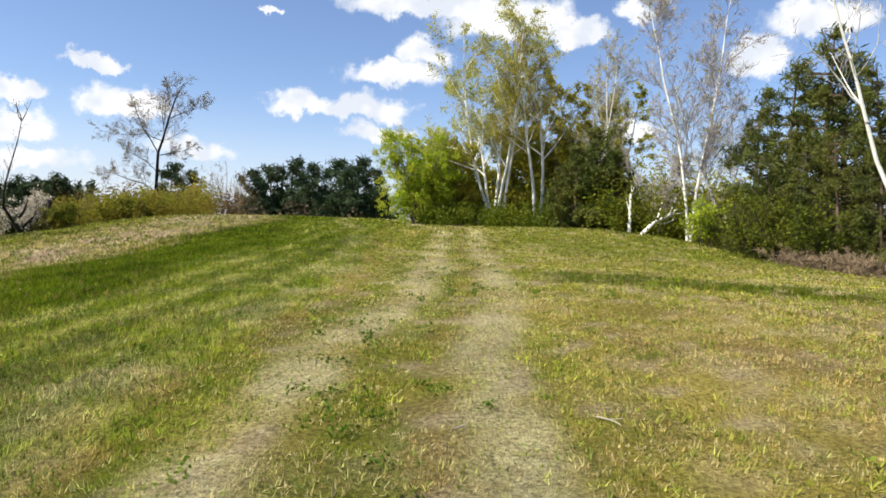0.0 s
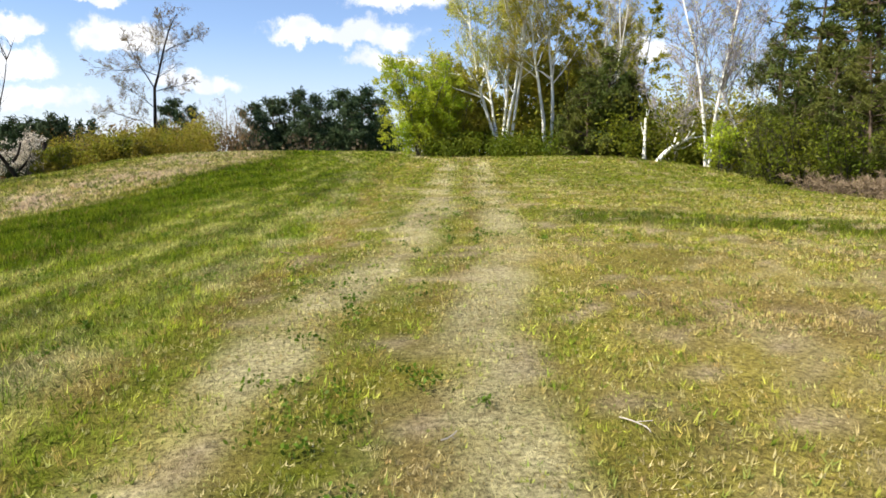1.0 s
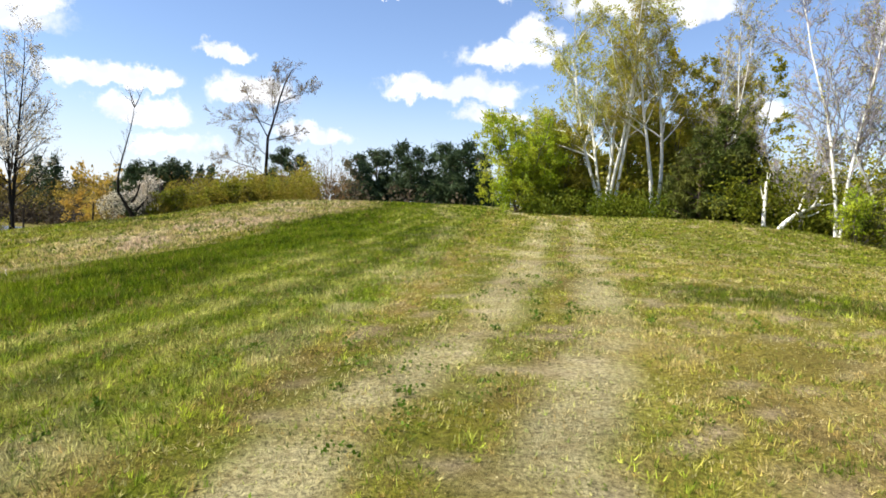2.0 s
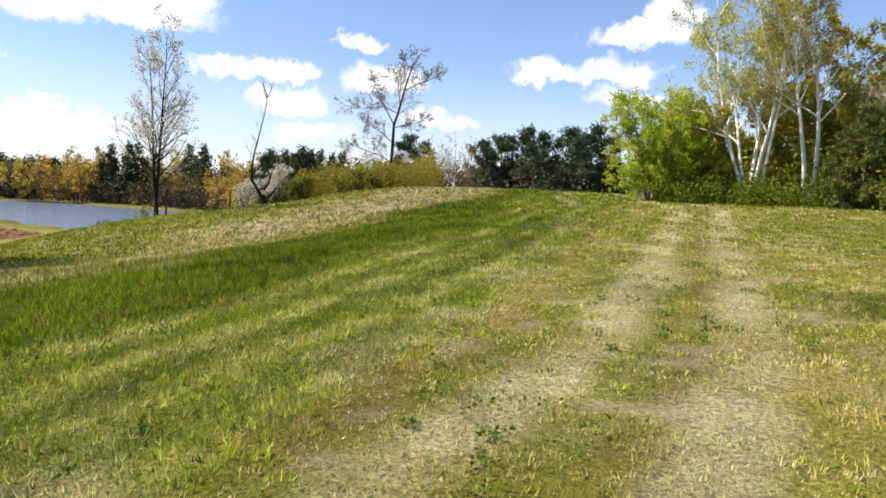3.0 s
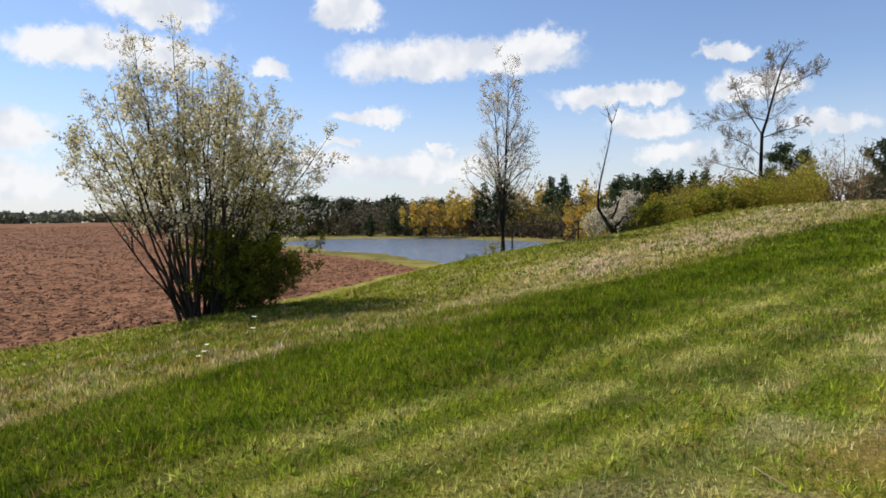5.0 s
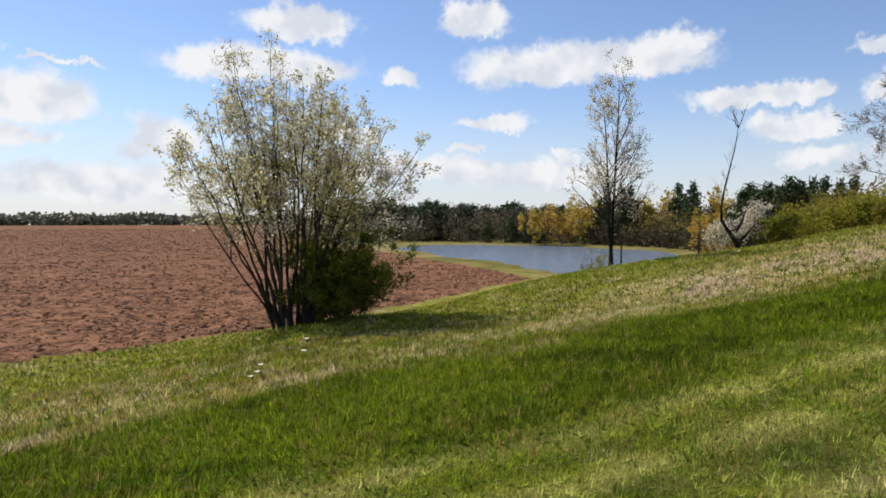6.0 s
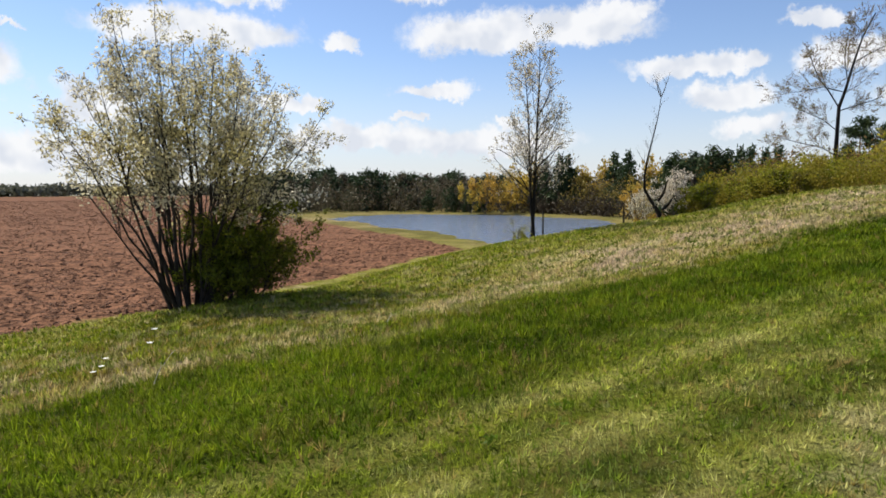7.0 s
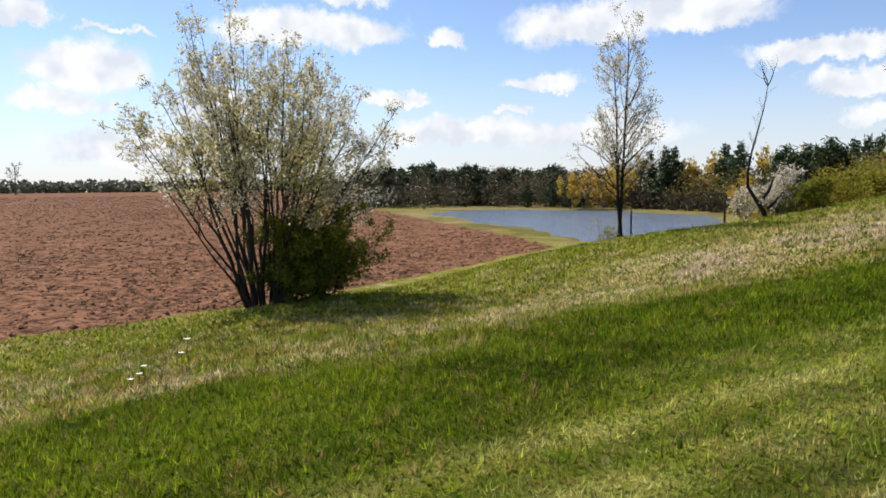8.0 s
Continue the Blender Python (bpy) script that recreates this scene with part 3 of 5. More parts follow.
def thing(name, label, category, group="", place=(0, 0), turn=0.0, sink=0.05):
    ob = new(name)
    x, y = place
    ob.matrix_world = pose(x, y, float(height(x, y)) - sink, 0, 0, turn)
    return tagged(ob, label, category, group)


def plant_copy(ob, x, y, size, turn, sink=0.05):
    c = copy_thing(ob, pose(x, y, float(height(x, y)) - sink, 0, 0, turn))
    c.scale = (size, size, size)
    return c


def merge(pieces):
    V, F, base = [], [], 0
    for v, f in pieces:
        V.append(v)
        F.append(f + base)
        base += len(v)
    return np.vstack(V), F


def needles(rng, at, size, count, slim=0.22):
    """Tufts of pine needles: slim leaves that spread from each place."""
    return blades(rng, np.repeat(at, count, axis=0), size, size * 0.35, -0.4, slim)


def pine_shape(rng, tall, wide, bare=0.15, whorls=16, clump=0.34, per=10, rounded=0.6, slim=0.22):
    trunk = limb(rng, (0, 0, -0.2), np.array((0, 0, 1.0)), tall + 0.2, tall * 0.016 + 0.04, 0.015, 10, 0.02, 0.1)
    limbs = []
    for k in range(whorls):
        f = bare + (1 - bare) * (k + rng.uniform(-0.3, 0.3)) / whorls
        f = min(max(f, bare), 0.98)
        g = (f - bare) / (1 - bare)
        reach = wide * ((1 - g) ** 0.8 * (1 - rounded) + rounded * math.sqrt(max(0.02, 1 - (g * 1.02 - 0.15) ** 2 * 1.25)) * (1 - g * 0.35)) * rng.uniform(0.65, 1.15)
        i = f * 10
        at = trunk[0][int(i)] + (trunk[0][min(int(i) + 1, 10)] - trunk[0][int(i)]) * (i - int(i))
        for j in range(rng.randint(4, 7)):
            a = rng.uniform(0, 2 * math.pi)
            limbs.append(limb(rng, at, unit(np.array((math.cos(a), math.sin(a), rng.uniform(-0.15, 0.45)))), reach * rng.uniform(0.7, 1.1), 0.035, 0.008, 4, 0.08, 0.06))
    twigs = branch_out(rng, limbs, 4, 0.8, 0.34, 0.5, 2, 0.1, 0.12, 0.35)
    at = np.vstack((points_on(rng, limbs, 2.2, 0.4), points_on(rng, twigs, 3.2, 0.2), [trunk[0][-1], trunk[0][-1] - (0, 0, 0.25)]))
    V, F = merge([tubes(limbs, 3), slivers(rng, twigs, 0.012)])
    return tubes([trunk], 8), (V, F), needles(rng, at, clump, per, slim)


def pine(seed, tall, wide, label, place=(0, 0), turn=0.0, material=None, name="pine_tree", **shape):
    rng = np.random.RandomState(seed)
    trunk, limbs, crown = pine_shape(rng, tall, wide, **shape)
    ob = thing(name, label, "tree", "", place, turn)
    part("trunk", *trunk, BARK_PINE, ob, smooth=True)
    tagged(part("branchwork", *limbs, BARK_PINE, ob), kind="stuff")
    tagged(part("crown", *crown, material or NEEDLE, ob), kind="stuff")
    return ob


def leafy(seed, label, place, tall, bark, leaf, name="tree", stems=1, lean=(0, 0), spread=0.25, first=0.3, limb_n=14, limb_angle=0.8,
          limb_ratio=0.4, twig_n=6, fine_n=5, per_metre=14.0, leaf_size=0.09, pull=0.05, jitter=0.12, group="", turn=0.0, girth=0.014, twig_bark=None, leaf_spread=0.06, fine_pull=0.0, foot=0.1, thick=0.0, reach=1.0, dome=4.0, limb_bark=None):
    """A broad-leaved tree or shrub: stems, limbs, twigs and, where leaf is given, a crown of single leaves."""
    rng = np.random.RandomState(seed)
    trunks = []
    for k in range(stems):
        a = 2 * math.pi * (k + rng.uniform(-0.3, 0.3)) / max(stems, 1)
        out = spread * (rng.uniform(0.0, 1.0) if stems > 6 else rng.uniform(0.3, 1.0)) if stems > 1 else 0.0
        d = unit(np.array((math.cos(a) * out + lean[0], math.sin(a) * out + lean[1], 1.0)))
        h = reach * tall * (1.0 if stems == 1 else rng.uniform(0.72, 1.0)) / max(d[2], 0.72) * (1 - 0.12 * out * (stems > 12))
        trunks.append(limb(rng, np.array((math.cos(a), math.sin(a), 0)) * foot * (stems > 1) * rng.uniform(0.2, 1.3) - (0, 0, 0.15), d, h, girth * tall / (1 if stems == 1 else stems ** 0.35), 0.008, 9, jitter * 0.45, 0.05))
    if stems > 12:
        trunks = []
        for k in range(stems):
            a, rho = 2.4 * k + rng.uniform(-0.3, 0.3), dome * math.sqrt(0.03 + 0.97 * (k + rng.uniform(0, 1)) / stems)
            top = tall * (1 - 0.34 * (rho / dome) ** 3) * rng.uniform(0.84, 0.96) * reach
            f = np.linspace(0, 1, 10)
            r = foot * rng.uniform(0.2, 1.0)
            out_at = r + (rho - r) * f ** 1.15
            pts = np.column_stack((np.cos(a) * out_at, np.sin(a) * out_at, -0.15 + (top + 0.15) * f))
            pts[1:] += np.cumsum(rng.normal(size=(9, 3)) * 0.075, axis=0)
            trunks.append((pts, girth * tall * rng.uniform(0.25, 0.48) * (1 - f) ** 1.3 + 0.006))
    limbs = branch_out(rng, trunks, limb_n, limb_angle, limb_ratio, 0.55, 6, jitter, pull, first, 0.98, 0.6)
    twigs = branch_out(rng, limbs, twig_n, 0.7, 0.42, 0.5, 4, jitter * 1.2, pull, 0.25, 1.0, 0.4)
    fine_twigs = branch_out(rng, twigs, fine_n, 0.7, 0.5, 0.6, 2, jitter * 1.3, pull + fine_pull, 0.2, 1.0, 0.3)
    if thick:
        twigs = [(p, np.maximum(r, thick)) for p, r in twigs]
    ob = thing(name, label, "tree" if "tree" in name else "shrub", group, place, turn)
    for tr in trunks:
        part("trunk" if stems < 4 else "stem", *tubes([tr], 7), bark, ob, smooth=True)
    frame_work = tagged(part("branchwork", *tubes(limbs, 4), limb_bark or bark, ob), kind="stuff")
    pieces = [tubes(twigs, 3)]
    if fine_twigs:
        pieces.append(slivers(rng, fine_twigs, max(0.0045, thick)))
    V, F = merge(pieces)
    tagged(part("twig_spray", V, F, twig_bark or bark, frame_work), kind="stuff")
    if leaf is not None:
        at = points_on(rng, fine_twigs + twigs, per_metre, 0.25)
        tagged(part("crown", *blades(rng, at, leaf_size, leaf_spread, 0.3), leaf, ob), kind="stuff")
    return ob


def crooked_tree(place):
    """A dead tree: a trunk that bends over, rises again and ends in a few bare twigs."""
    rng = np.random.RandomState(9)
    ob = thing("crooked_tree", "crooked dead dark tree with a bent trunk and bare top", "tree", "", place)
    right = np.array((0.77, 0.64, 0))
    bends = ((0, -0.2), (-0.15, 0.35), (-0.45, 0.85), (-0.78, 1.4), (-0.8, 2.0), (-0.66, 2.9), (-0.45, 3.8), (-0.27, 4.6), (-0.15, 5.5))
    pts = np.array([right * a + np.array((0, 0, b)) for a, b in bends])
    trunk = (pts, np.array((0.12, 0.10, 0.08, 0.062, 0.048, 0.036, 0.028, 0.02, 0.012)))
    part("trunk", *tubes([trunk], 8), BARK_DARK, ob, smooth=True)
    for a, b, up, size in ((-0.2, 0.9, 0.9, 1.0), (0.0, 0.5, 0.8, 0.9)):
        part("limb", *tubes([limb(rng, right * a + np.array((0, 0, b)), unit(right * 0.6 + np.array((0, 0, up))), size, 0.08, 0.03, 5, 0.12, 0.1)], 6), BARK_DARK, ob, smooth=True)
    top = [limb(rng, pts[-1], unit(right * a + np.array((0, 0, 1.0)) + rng.normal(size=3) * 0.1), 1.1, 0.03, 0.006, 5, 0.12, 0.1) for a in (-0.5, 0.0, 0.5)]
    top += branch_out(rng, [trunk], 16, 0.7, 0.15, 0.3, 4, 0.15, 0.1, 0.45)
    tagged(part("branchwork", *merge([tubes(top, 4), tubes(branch_out(rng, top, 5, 0.6, 0.5, 0.5, 3, 0.15, 0.1), 3)]), BARK_GREY, ob), kind="stuff")
    return ob


def black_tree(place):
    """A dark tree with a bent trunk, level limbs to one side and fine feathery sprays."""
    rng = np.random.RandomState(19)
    ob = thing("bare_tree", "dark crooked tree with a fine feathery crown on the crest", "tree", "", place)
    right = np.array((0.91, 0.41, 0))

    def bent(points, r0, r1):
        pts = np.array([right * a + np.array((0, 0, b)) + np.cross(right, (0, 0, 1)) * rng.normal() * 0.15 for a, b in points])
        return pts, np.linspace(r0, r1, len(pts))

    trunk = bent(((0.1, -0.3), (-0.1, 2.7), (-0.05, 4.8), (0.0, 6.8), (0.3, 7.8), (0.7, 9.5), (1.1, 10.9), (1.7, 12.2)), 0.165, 0.025)
    part("trunk", *tubes([trunk], 8), BARK_DARK, ob, smooth=True)
    limbs = [bent(((0.0, 6.8), (-0.6, 7.9), (-1.1, 8.6), (-1.5, 9.6), (-1.7, 10.4)), 0.048, 0.01),
             bent(((-0.1, 3.9), (-0.8, 4.4), (-2.2, 4.8), (-3.1, 5.1), (-3.8, 5.0)), 0.036, 0.009),
             bent(((-0.05, 5.4), (-0.8, 6.1), (-1.7, 6.6), (-2.5, 7.0)), 0.03, 0.009),
             bent(((0.2, 7.7), (-0.9, 8.1), (-2.3, 7.9), (-4.0, 8.1)), 0.033, 0.009),
             bent(((0.1, 6.6), (0.9, 6.9), (1.8, 7.1), (2.6, 7.6)), 0.036, 0.01),
             bent(((0.7, 9.4), (1.8, 10.0), (2.8, 10.5), (3.6, 11.2)), 0.03, 0.008),
             bent(((0.4, 8.3), (0.2, 9.8), (0.3, 11.0), (0.6, 11.9)), 0.03, 0.008)]
    for one in limbs:
        part("limb", *tubes([one], 6), BARK_DARK, ob, smooth=True)
    boughs = branch_out(rng, limbs + [(trunk[0][3:], trunk[1][3:])], 17, 0.8, 0.40, 0.25, 5, 0.18, 0.05, 0.12)
    twigs = branch_out(rng, boughs, 10, 0.8, 0.5, 0.5, 3, 0.16, 0.03, 0.15)
    spray = branch_out(rng, twigs, 9, 0.6, 0.6, 0.6, 2, 0.15, 0.0, 0.2)
    frame_work = tagged(part("branchwork", *tubes(boughs, 4), BARK_DARK, ob), kind="stuff")
    tagged(part("twig_spray", *merge([slivers(rng, twigs, 0.010), slivers(rng, spray, 0.007)]), TWIG_TAN, frame_work), kind="stuff")
    tagged(part("crown", *blades(rng, points_on(rng, spray, 2.0), 0.055, 0.05), LEAF_OLIVE, ob, "haze of tiny opening leaves"), kind="stuff")
    return ob


def fallen_log(low, high):
    """A birch stem that leans from the grass into the thicket."""
    rng = np.random.RandomState(12)
    ob = thing("fallen_log", "fallen pale birch stem leaning into the thicket", "log", "", low)
    d = np.array((high[0] - low[0], high[1] - low[1], 0.0))
    pts = np.array([d * f + np.array((0, 0, -0.1 + 1.3 * f + 0.12 * math.sin(5 * f))) for f in np.linspace(0, 1, 8)])
    stem = (pts, np.linspace(0.09, 0.05, 8))
    part("trunk", *tubes([stem], 8), BARK_BIRCH, ob, smooth=True)
    for k in range(4):
        part("limb", *tubes(branch_out(rng, [stem], 1, 0.8, 0.5, 0.6, 5, 0.12, 0.15, 0.4), 5), BARK_BIRCH, ob, smooth=True)
    return ob


def birch_stub(place):
    rng = np.random.RandomState(13)
    ob = thing("birch_stub", "short broken birch trunk with black marks", "tree stump", "", place)
    stem = limb(rng, (0, 0, -0.1), np.array((0.02, 0, 1.0)), 1.7, 0.07, 0.05, 6, 0.05, 0.05)
    part("trunk", *tubes([stem], 8), BARK_BIRCH, ob, smooth=True)
    for k in range(3):
        part("limb", *tubes(branch_out(rng, [stem], 1, 0.6, 0.5, 0.5, 4, 0.12, 0.1, 0.5), 4), BARK_BIRCH, ob, smooth=True)
    return ob


def stake(place, tall, girth, label):
    rng = np.random.RandomState(14)
    ob = thing("stake", label, "post", "", place)
    part("shaft", *tubes([limb(rng, (0, 0, -0.1), np.array((0.03, 0, 1.0)), tall + 0.1, girth, girth * 0.75, 6, 0.02, 0.05)], 8), BARK_SHRUB, ob, smooth=True)
    return ob


def far_bare_tree(place):
    return leafy(77, "lone bare tree at the far edge of the field", place, 12.0, BARK_GREY, None, "bare_tree", limb_n=10, limb_angle=0.7, limb_ratio=0.5, twig_n=6, fine_n=4, first=0.25, girth=0.03, thick=0.08)


# ---- trees and shrubs ----
# the shrub by the field, and the bush in its foot
leafy(1, "tall many-stemmed shrub with sparse pale young leaves beside the ploughed field", (-17.7, 10.9), 7.25, BARK_SHRUB, LEAF_PALE, "serviceberry_shrub", stems=36, spread=0.85, first=0.40, limb_n=11, limb_angle=0.58, limb_ratio=0.25, twig_n=6, fine_n=4, per_metre=13.5, leaf_size=0.088, pull=0.03, dome=3.4, girth=0.015, foot=0.55, reach=1.0)
leafy(101, "dense dark green bush under the tall shrub", (-17.1, 12.0), 2.5, BARK_SHRUB, LEAF_DEEP, "green_bush", stems=18, spread=0.5, first=0.1, limb_n=11, limb_angle=0.8, limb_ratio=0.34, twig_n=6, fine_n=5, per_metre=26, leaf_size=0.09, girth=0.010, foot=0.5, dome=1.5, jitter=0.16)
leafy(102, "low dark green bush among the shrub's stems", (-17.1, 11.6), 1.9, BARK_SHRUB, LEAF_DEEP, "green_bush", stems=14, spread=0.35, first=0.1, limb_n=9, limb_angle=0.8, limb_ratio=0.34, twig_n=6, fine_n=5, per_metre=20, leaf_size=0.085, girth=0.010, foot=0.5, dome=0.8, jitter=0.16)
# trees at the pond
leafy(2, "slender young tree with sparse pale leaves on the pond's bank", (-19.3, 23.6), 8.2, BARK_DARK, LEAF_WHITE, "young_tree", stems=2, spread=0.04, limb_n=34, limb_angle=0.72, limb_ratio=0.29, twig_n=6, fine_n=5, per_metre=10, leaf_size=0.08, twig_bark=BARK_GREY, first=0.2, pull=0.08, limb_bark=BARK_SHRUB, reach=0.94, girth=0.011, jitter=0.08)
leafy(103, "small grey-green sapling at the foot of the young tree", (-19.55, 23.15), 1.0, BARK_GREY, LEAF_OLIVE, "sapling", stems=5, spread=0.5, limb_n=5, limb_ratio=0.4, twig_n=4, fine_n=2, per_metre=10, leaf_size=0.07, first=0.1)
crooked_tree((-19.9, 31.8))
leafy(104, "blossoming white thicket round a crooked dead tree", (-20.0, 32.8), 2.3, BARK_GREY, BLOSSOM, "blossoming_bush", stems=8, spread=0.7, limb_n=10, limb_angle=0.8, limb_ratio=0.45, twig_n=6, fine_n=4, per_metre=11, leaf_size=0.08, first=0.15)
leafy(105, "blossoming white thicket round a crooked dead tree", (-21.6, 32.4), 1.7, BARK_GREY, BLOSSOM, "blossoming_bush", stems=7, spread=0.7, limb_n=9, limb_angle=0.8, limb_ratio=0.45, twig_n=6, fine_n=4, per_metre=8, leaf_size=0.08, first=0.15)
stake((-19.15, 23.95), 1.05, 0.035, "thin dark stake beside the young tree")
stake((-20.1, 34.2), 1.9, 0.13, "dark broken trunk standing beside the blossoming thicket")
stake((-22.5, 32.2), 1.4, 0.05, "thin dark dead stem at the pond's end")
# black bare tree and the grove behind the crest
black_tree((-21.45, 50.2))
grove = pine(8, 9.3, 3.7, "dark round-topped pine of the grove behind the crest", (-13.3, 58.5), material=NEEDLE, name="pine_tree", rounded=0.9, clump=0.55, per=10, bare=0.05, slim=0.14)
plant_copy(grove, -16.1, 55.7, 0.80, 40)
plant_copy(grove, -15.0, 58.1, 0.92, 111)
plant_copy(grove, -10.6, 56.0, 0.87, 182)
plant_copy(grove, -9.3, 59.3, 1.01, 253)
plant_copy(grove, -7.4, 57.5, 0.99, 324)
plant_copy(grove, -6.5, 59.6, 0.95, 395)
plant_copy(grove, -14.7, 53.0, 0.62, 466)
plant_copy(grove, -11.1, 53.9, 0.69, 537)
plant_copy(grove, -7.8, 54.4, 0.75, 608)
plant_copy(grove, -22.6, 55.6, 0.84, 679)
plant_copy(grove, -20.7, 54.2, 0.73, 750)
plant_copy(grove, -5.7, 56.7, 0.72, 821)
# thicket along the crest
thicket = leafy(31, "olive-green bush just coming into leaf", (-18.6, 39.9), 1.9, BARK_GREY, LEAF_OLIVE, "bush", stems=8, spread=0.6, limb_n=10, limb_ratio=0.4, twig_n=6, fine_n=4, per_metre=12, leaf_size=0.13, first=0.1)
plant_copy(thicket, -19.5, 39.4, 0.96, 60)
plant_copy(thicket, -18.0, 41.2, 1.08, 143)
plant_copy(thicket, -17.4, 42.6, 0.98, 226)
plant_copy(thicket, -17.3, 46.9, 1.88, 309)
plant_copy(thicket, -19.0, 37.4, 0.72, 392)
fresh = leafy(32, "yellow-green bush on the crest", (-18.1, 37.9), 1.6, BARK_GREY, LEAF_MOSS, "bush", stems=7, spread=0.6, limb_n=10, limb_ratio=0.4, twig_n=6, fine_n=4, per_metre=12, leaf_size=0.12, first=0.1)
plant_copy(fresh, -18.7, 33.1, 0.98, 30)
plant_copy(fresh, -16.8, 37.4, 0.81, 127)
plant_copy(fresh, -16.7, 39.6, 0.76, 224)
plant_copy(fresh, -19.2, 32.8, 0.92, 321)
tan = leafy(33, "bare tan-twigged small tree on the crest", (-15.6, 47.5), 5.2, TWIG_TAN, None, "bare_tree", stems=4, spread=0.4, limb_n=9, limb_ratio=0.38, twig_n=7, fine_n=6, first=0.25)
plant_copy(tan, -16.3, 45.1, 0.63, 50)
plant_copy(tan, -14.7, 47.8, 0.86, 117)
plant_copy(tan, -16.3, 47.3, 0.80, 184)
plant_copy(tan, -24.8, 45.7, 0.71, 251)
plant_copy(tan, -24.2, 46.0, 0.65, 318)
side = pine(34, 3.6, 2.0, "dark spreading pine below the crest", (-23.4, 40.7), material=NEEDLE, name="pine_tree", rounded=0.4, clump=0.4, per=9, bare=0.12, slim=0.16)
plant_copy(side, -24.9, 41.0, 1.03, 20)
plant_copy(side, -24.6, 38.8, 1.02, 99)
plant_copy(side, -25.4, 43.1, 1.00, 178)
plant_copy(side, -25.8, 41.7, 0.95, 257)
# birches and their company on the crest
leafy(4, "white-barked birch with several trunks and young leaves", (2.4, 30.9), 10.4, BARK_BIRCH, LEAF_BIRCH, "birch_tree", stems=5, spread=0.46, limb_n=14, limb_angle=0.75, limb_ratio=0.34, twig_n=9, fine_n=6, thick=0.005, per_metre=24, leaf_size=0.085, first=0.3, pull=0.04, twig_bark=TWIG_GREY, girth=0.014, reach=0.92, fine_pull=-0.16)
leafy(41, "white-barked birch with a forked crown", (4.3, 30.7), 9.0, BARK_BIRCH, LEAF_OLIVE, "birch_tree", stems=2, spread=0.3, limb_n=15, limb_angle=0.7, limb_ratio=0.34, twig_n=8, fine_n=5, per_metre=26, leaf_size=0.085, first=0.35, pull=0.05, twig_bark=TWIG_GREY, girth=0.014, fine_pull=-0.1)
leafy(42, "birch with bare pale twigs behind the crest", (6.9, 32.3), 9.8, BARK_BIRCH, LEAF_BIRCH, "birch_tree", stems=4, spread=0.22, limb_n=14, limb_angle=0.6, limb_ratio=0.3, twig_n=9, fine_n=8, per_metre=3, thick=0.006, leaf_size=0.1, first=0.3, pull=0.05, twig_bark=TWIG_GREY, limb_bark=TWIG_GREY, girth=0.010)
olive = leafy(43, "broad tree in olive-green young leaf", (4.2, 34.7), 7.7, BARK_GREY, LEAF_OLIVE, "leafy_tree", stems=4, spread=0.42, limb_n=14, limb_ratio=0.36, twig_n=7, fine_n=4, per_metre=34, leaf_size=0.14, reach=0.92, first=0.12, pull=0.04)
plant_copy(olive, 6.4, 35.4, 1.08, 45)
plant_copy(olive, 8.3, 35.0, 1.02, 146)
plant_copy(olive, 1.9, 33.9, 0.68, 247)
plant_copy(olive, 3.3, 32.8, 0.52, 348)
plant_copy(olive, 5.1, 33.6, 0.76, 449)
plant_copy(olive, 7.1, 33.2, 0.73, 550)
leafy(5, "bushy tree in bright fresh green leaf", (-1.3, 30.2), 5.0, BARK_GREY, LEAF_FRESH, "leafy_tree", stems=10, spread=0.42, limb_n=14, limb_angle=0.8, limb_ratio=0.36, twig_n=7, fine_n=4, per_metre=36, leaf_size=0.095, reach=0.95, first=0.05, girth=0.010, jitter=0.16, pull=0.0)
leafy(52, "bushy tree in bright fresh green leaf", (-0.4, 30.9), 4.6, BARK_GREY, LEAF_FRESH, "leafy_tree", stems=8, spread=0.4, limb_n=12, limb_angle=0.7, limb_ratio=0.38, twig_n=6, fine_n=4, per_metre=28, leaf_size=0.085, first=0.05, girth=0.010, reach=0.95)
leafy(51, "yellow-green bushy tree beside the birches", (0.5, 32.0), 4.4, BARK_GREY, LEAF_OLIVE, "leafy_tree", stems=8, spread=0.55, limb_n=12, limb_angle=0.75, limb_ratio=0.40, twig_n=7, fine_n=4, per_metre=30, leaf_size=0.10, reach=0.92, first=0.06, girth=0.010)
spruce = pine(44, 4.3, 1.9, "dense dark green conifer reaching down to the grass", (6.4, 28.3), material=NEEDLE_LIT, name="conifer", bare=0.02, rounded=0.5, whorls=18, clump=0.27, per=15, slim=0.14)
plant_copy(spruce, 5.5, 28.0, 0.80, 33)
plant_copy(spruce, 7.2, 28.1, 0.78, 123)
plant_copy(spruce, 4.8, 28.6, 0.51, 213)
plant_copy(spruce, 5.3, 29.5, 0.67, 303)
leafy(6, "tall birch with a haze of bare grey twigs", (9.3, 25.3), 10.3, BARK_BIRCH, LEAF_BIRCH, "birch_tree", stems=2, spread=0.10, limb_n=30, limb_angle=0.62, limb_ratio=0.25, twig_n=12, fine_n=12, first=0.2, pull=0.05, twig_bark=TWIG_LILAC, limb_bark=TWIG_LILAC, thick=0.006, per_metre=1.4, leaf_size=0.08, girth=0.0078)
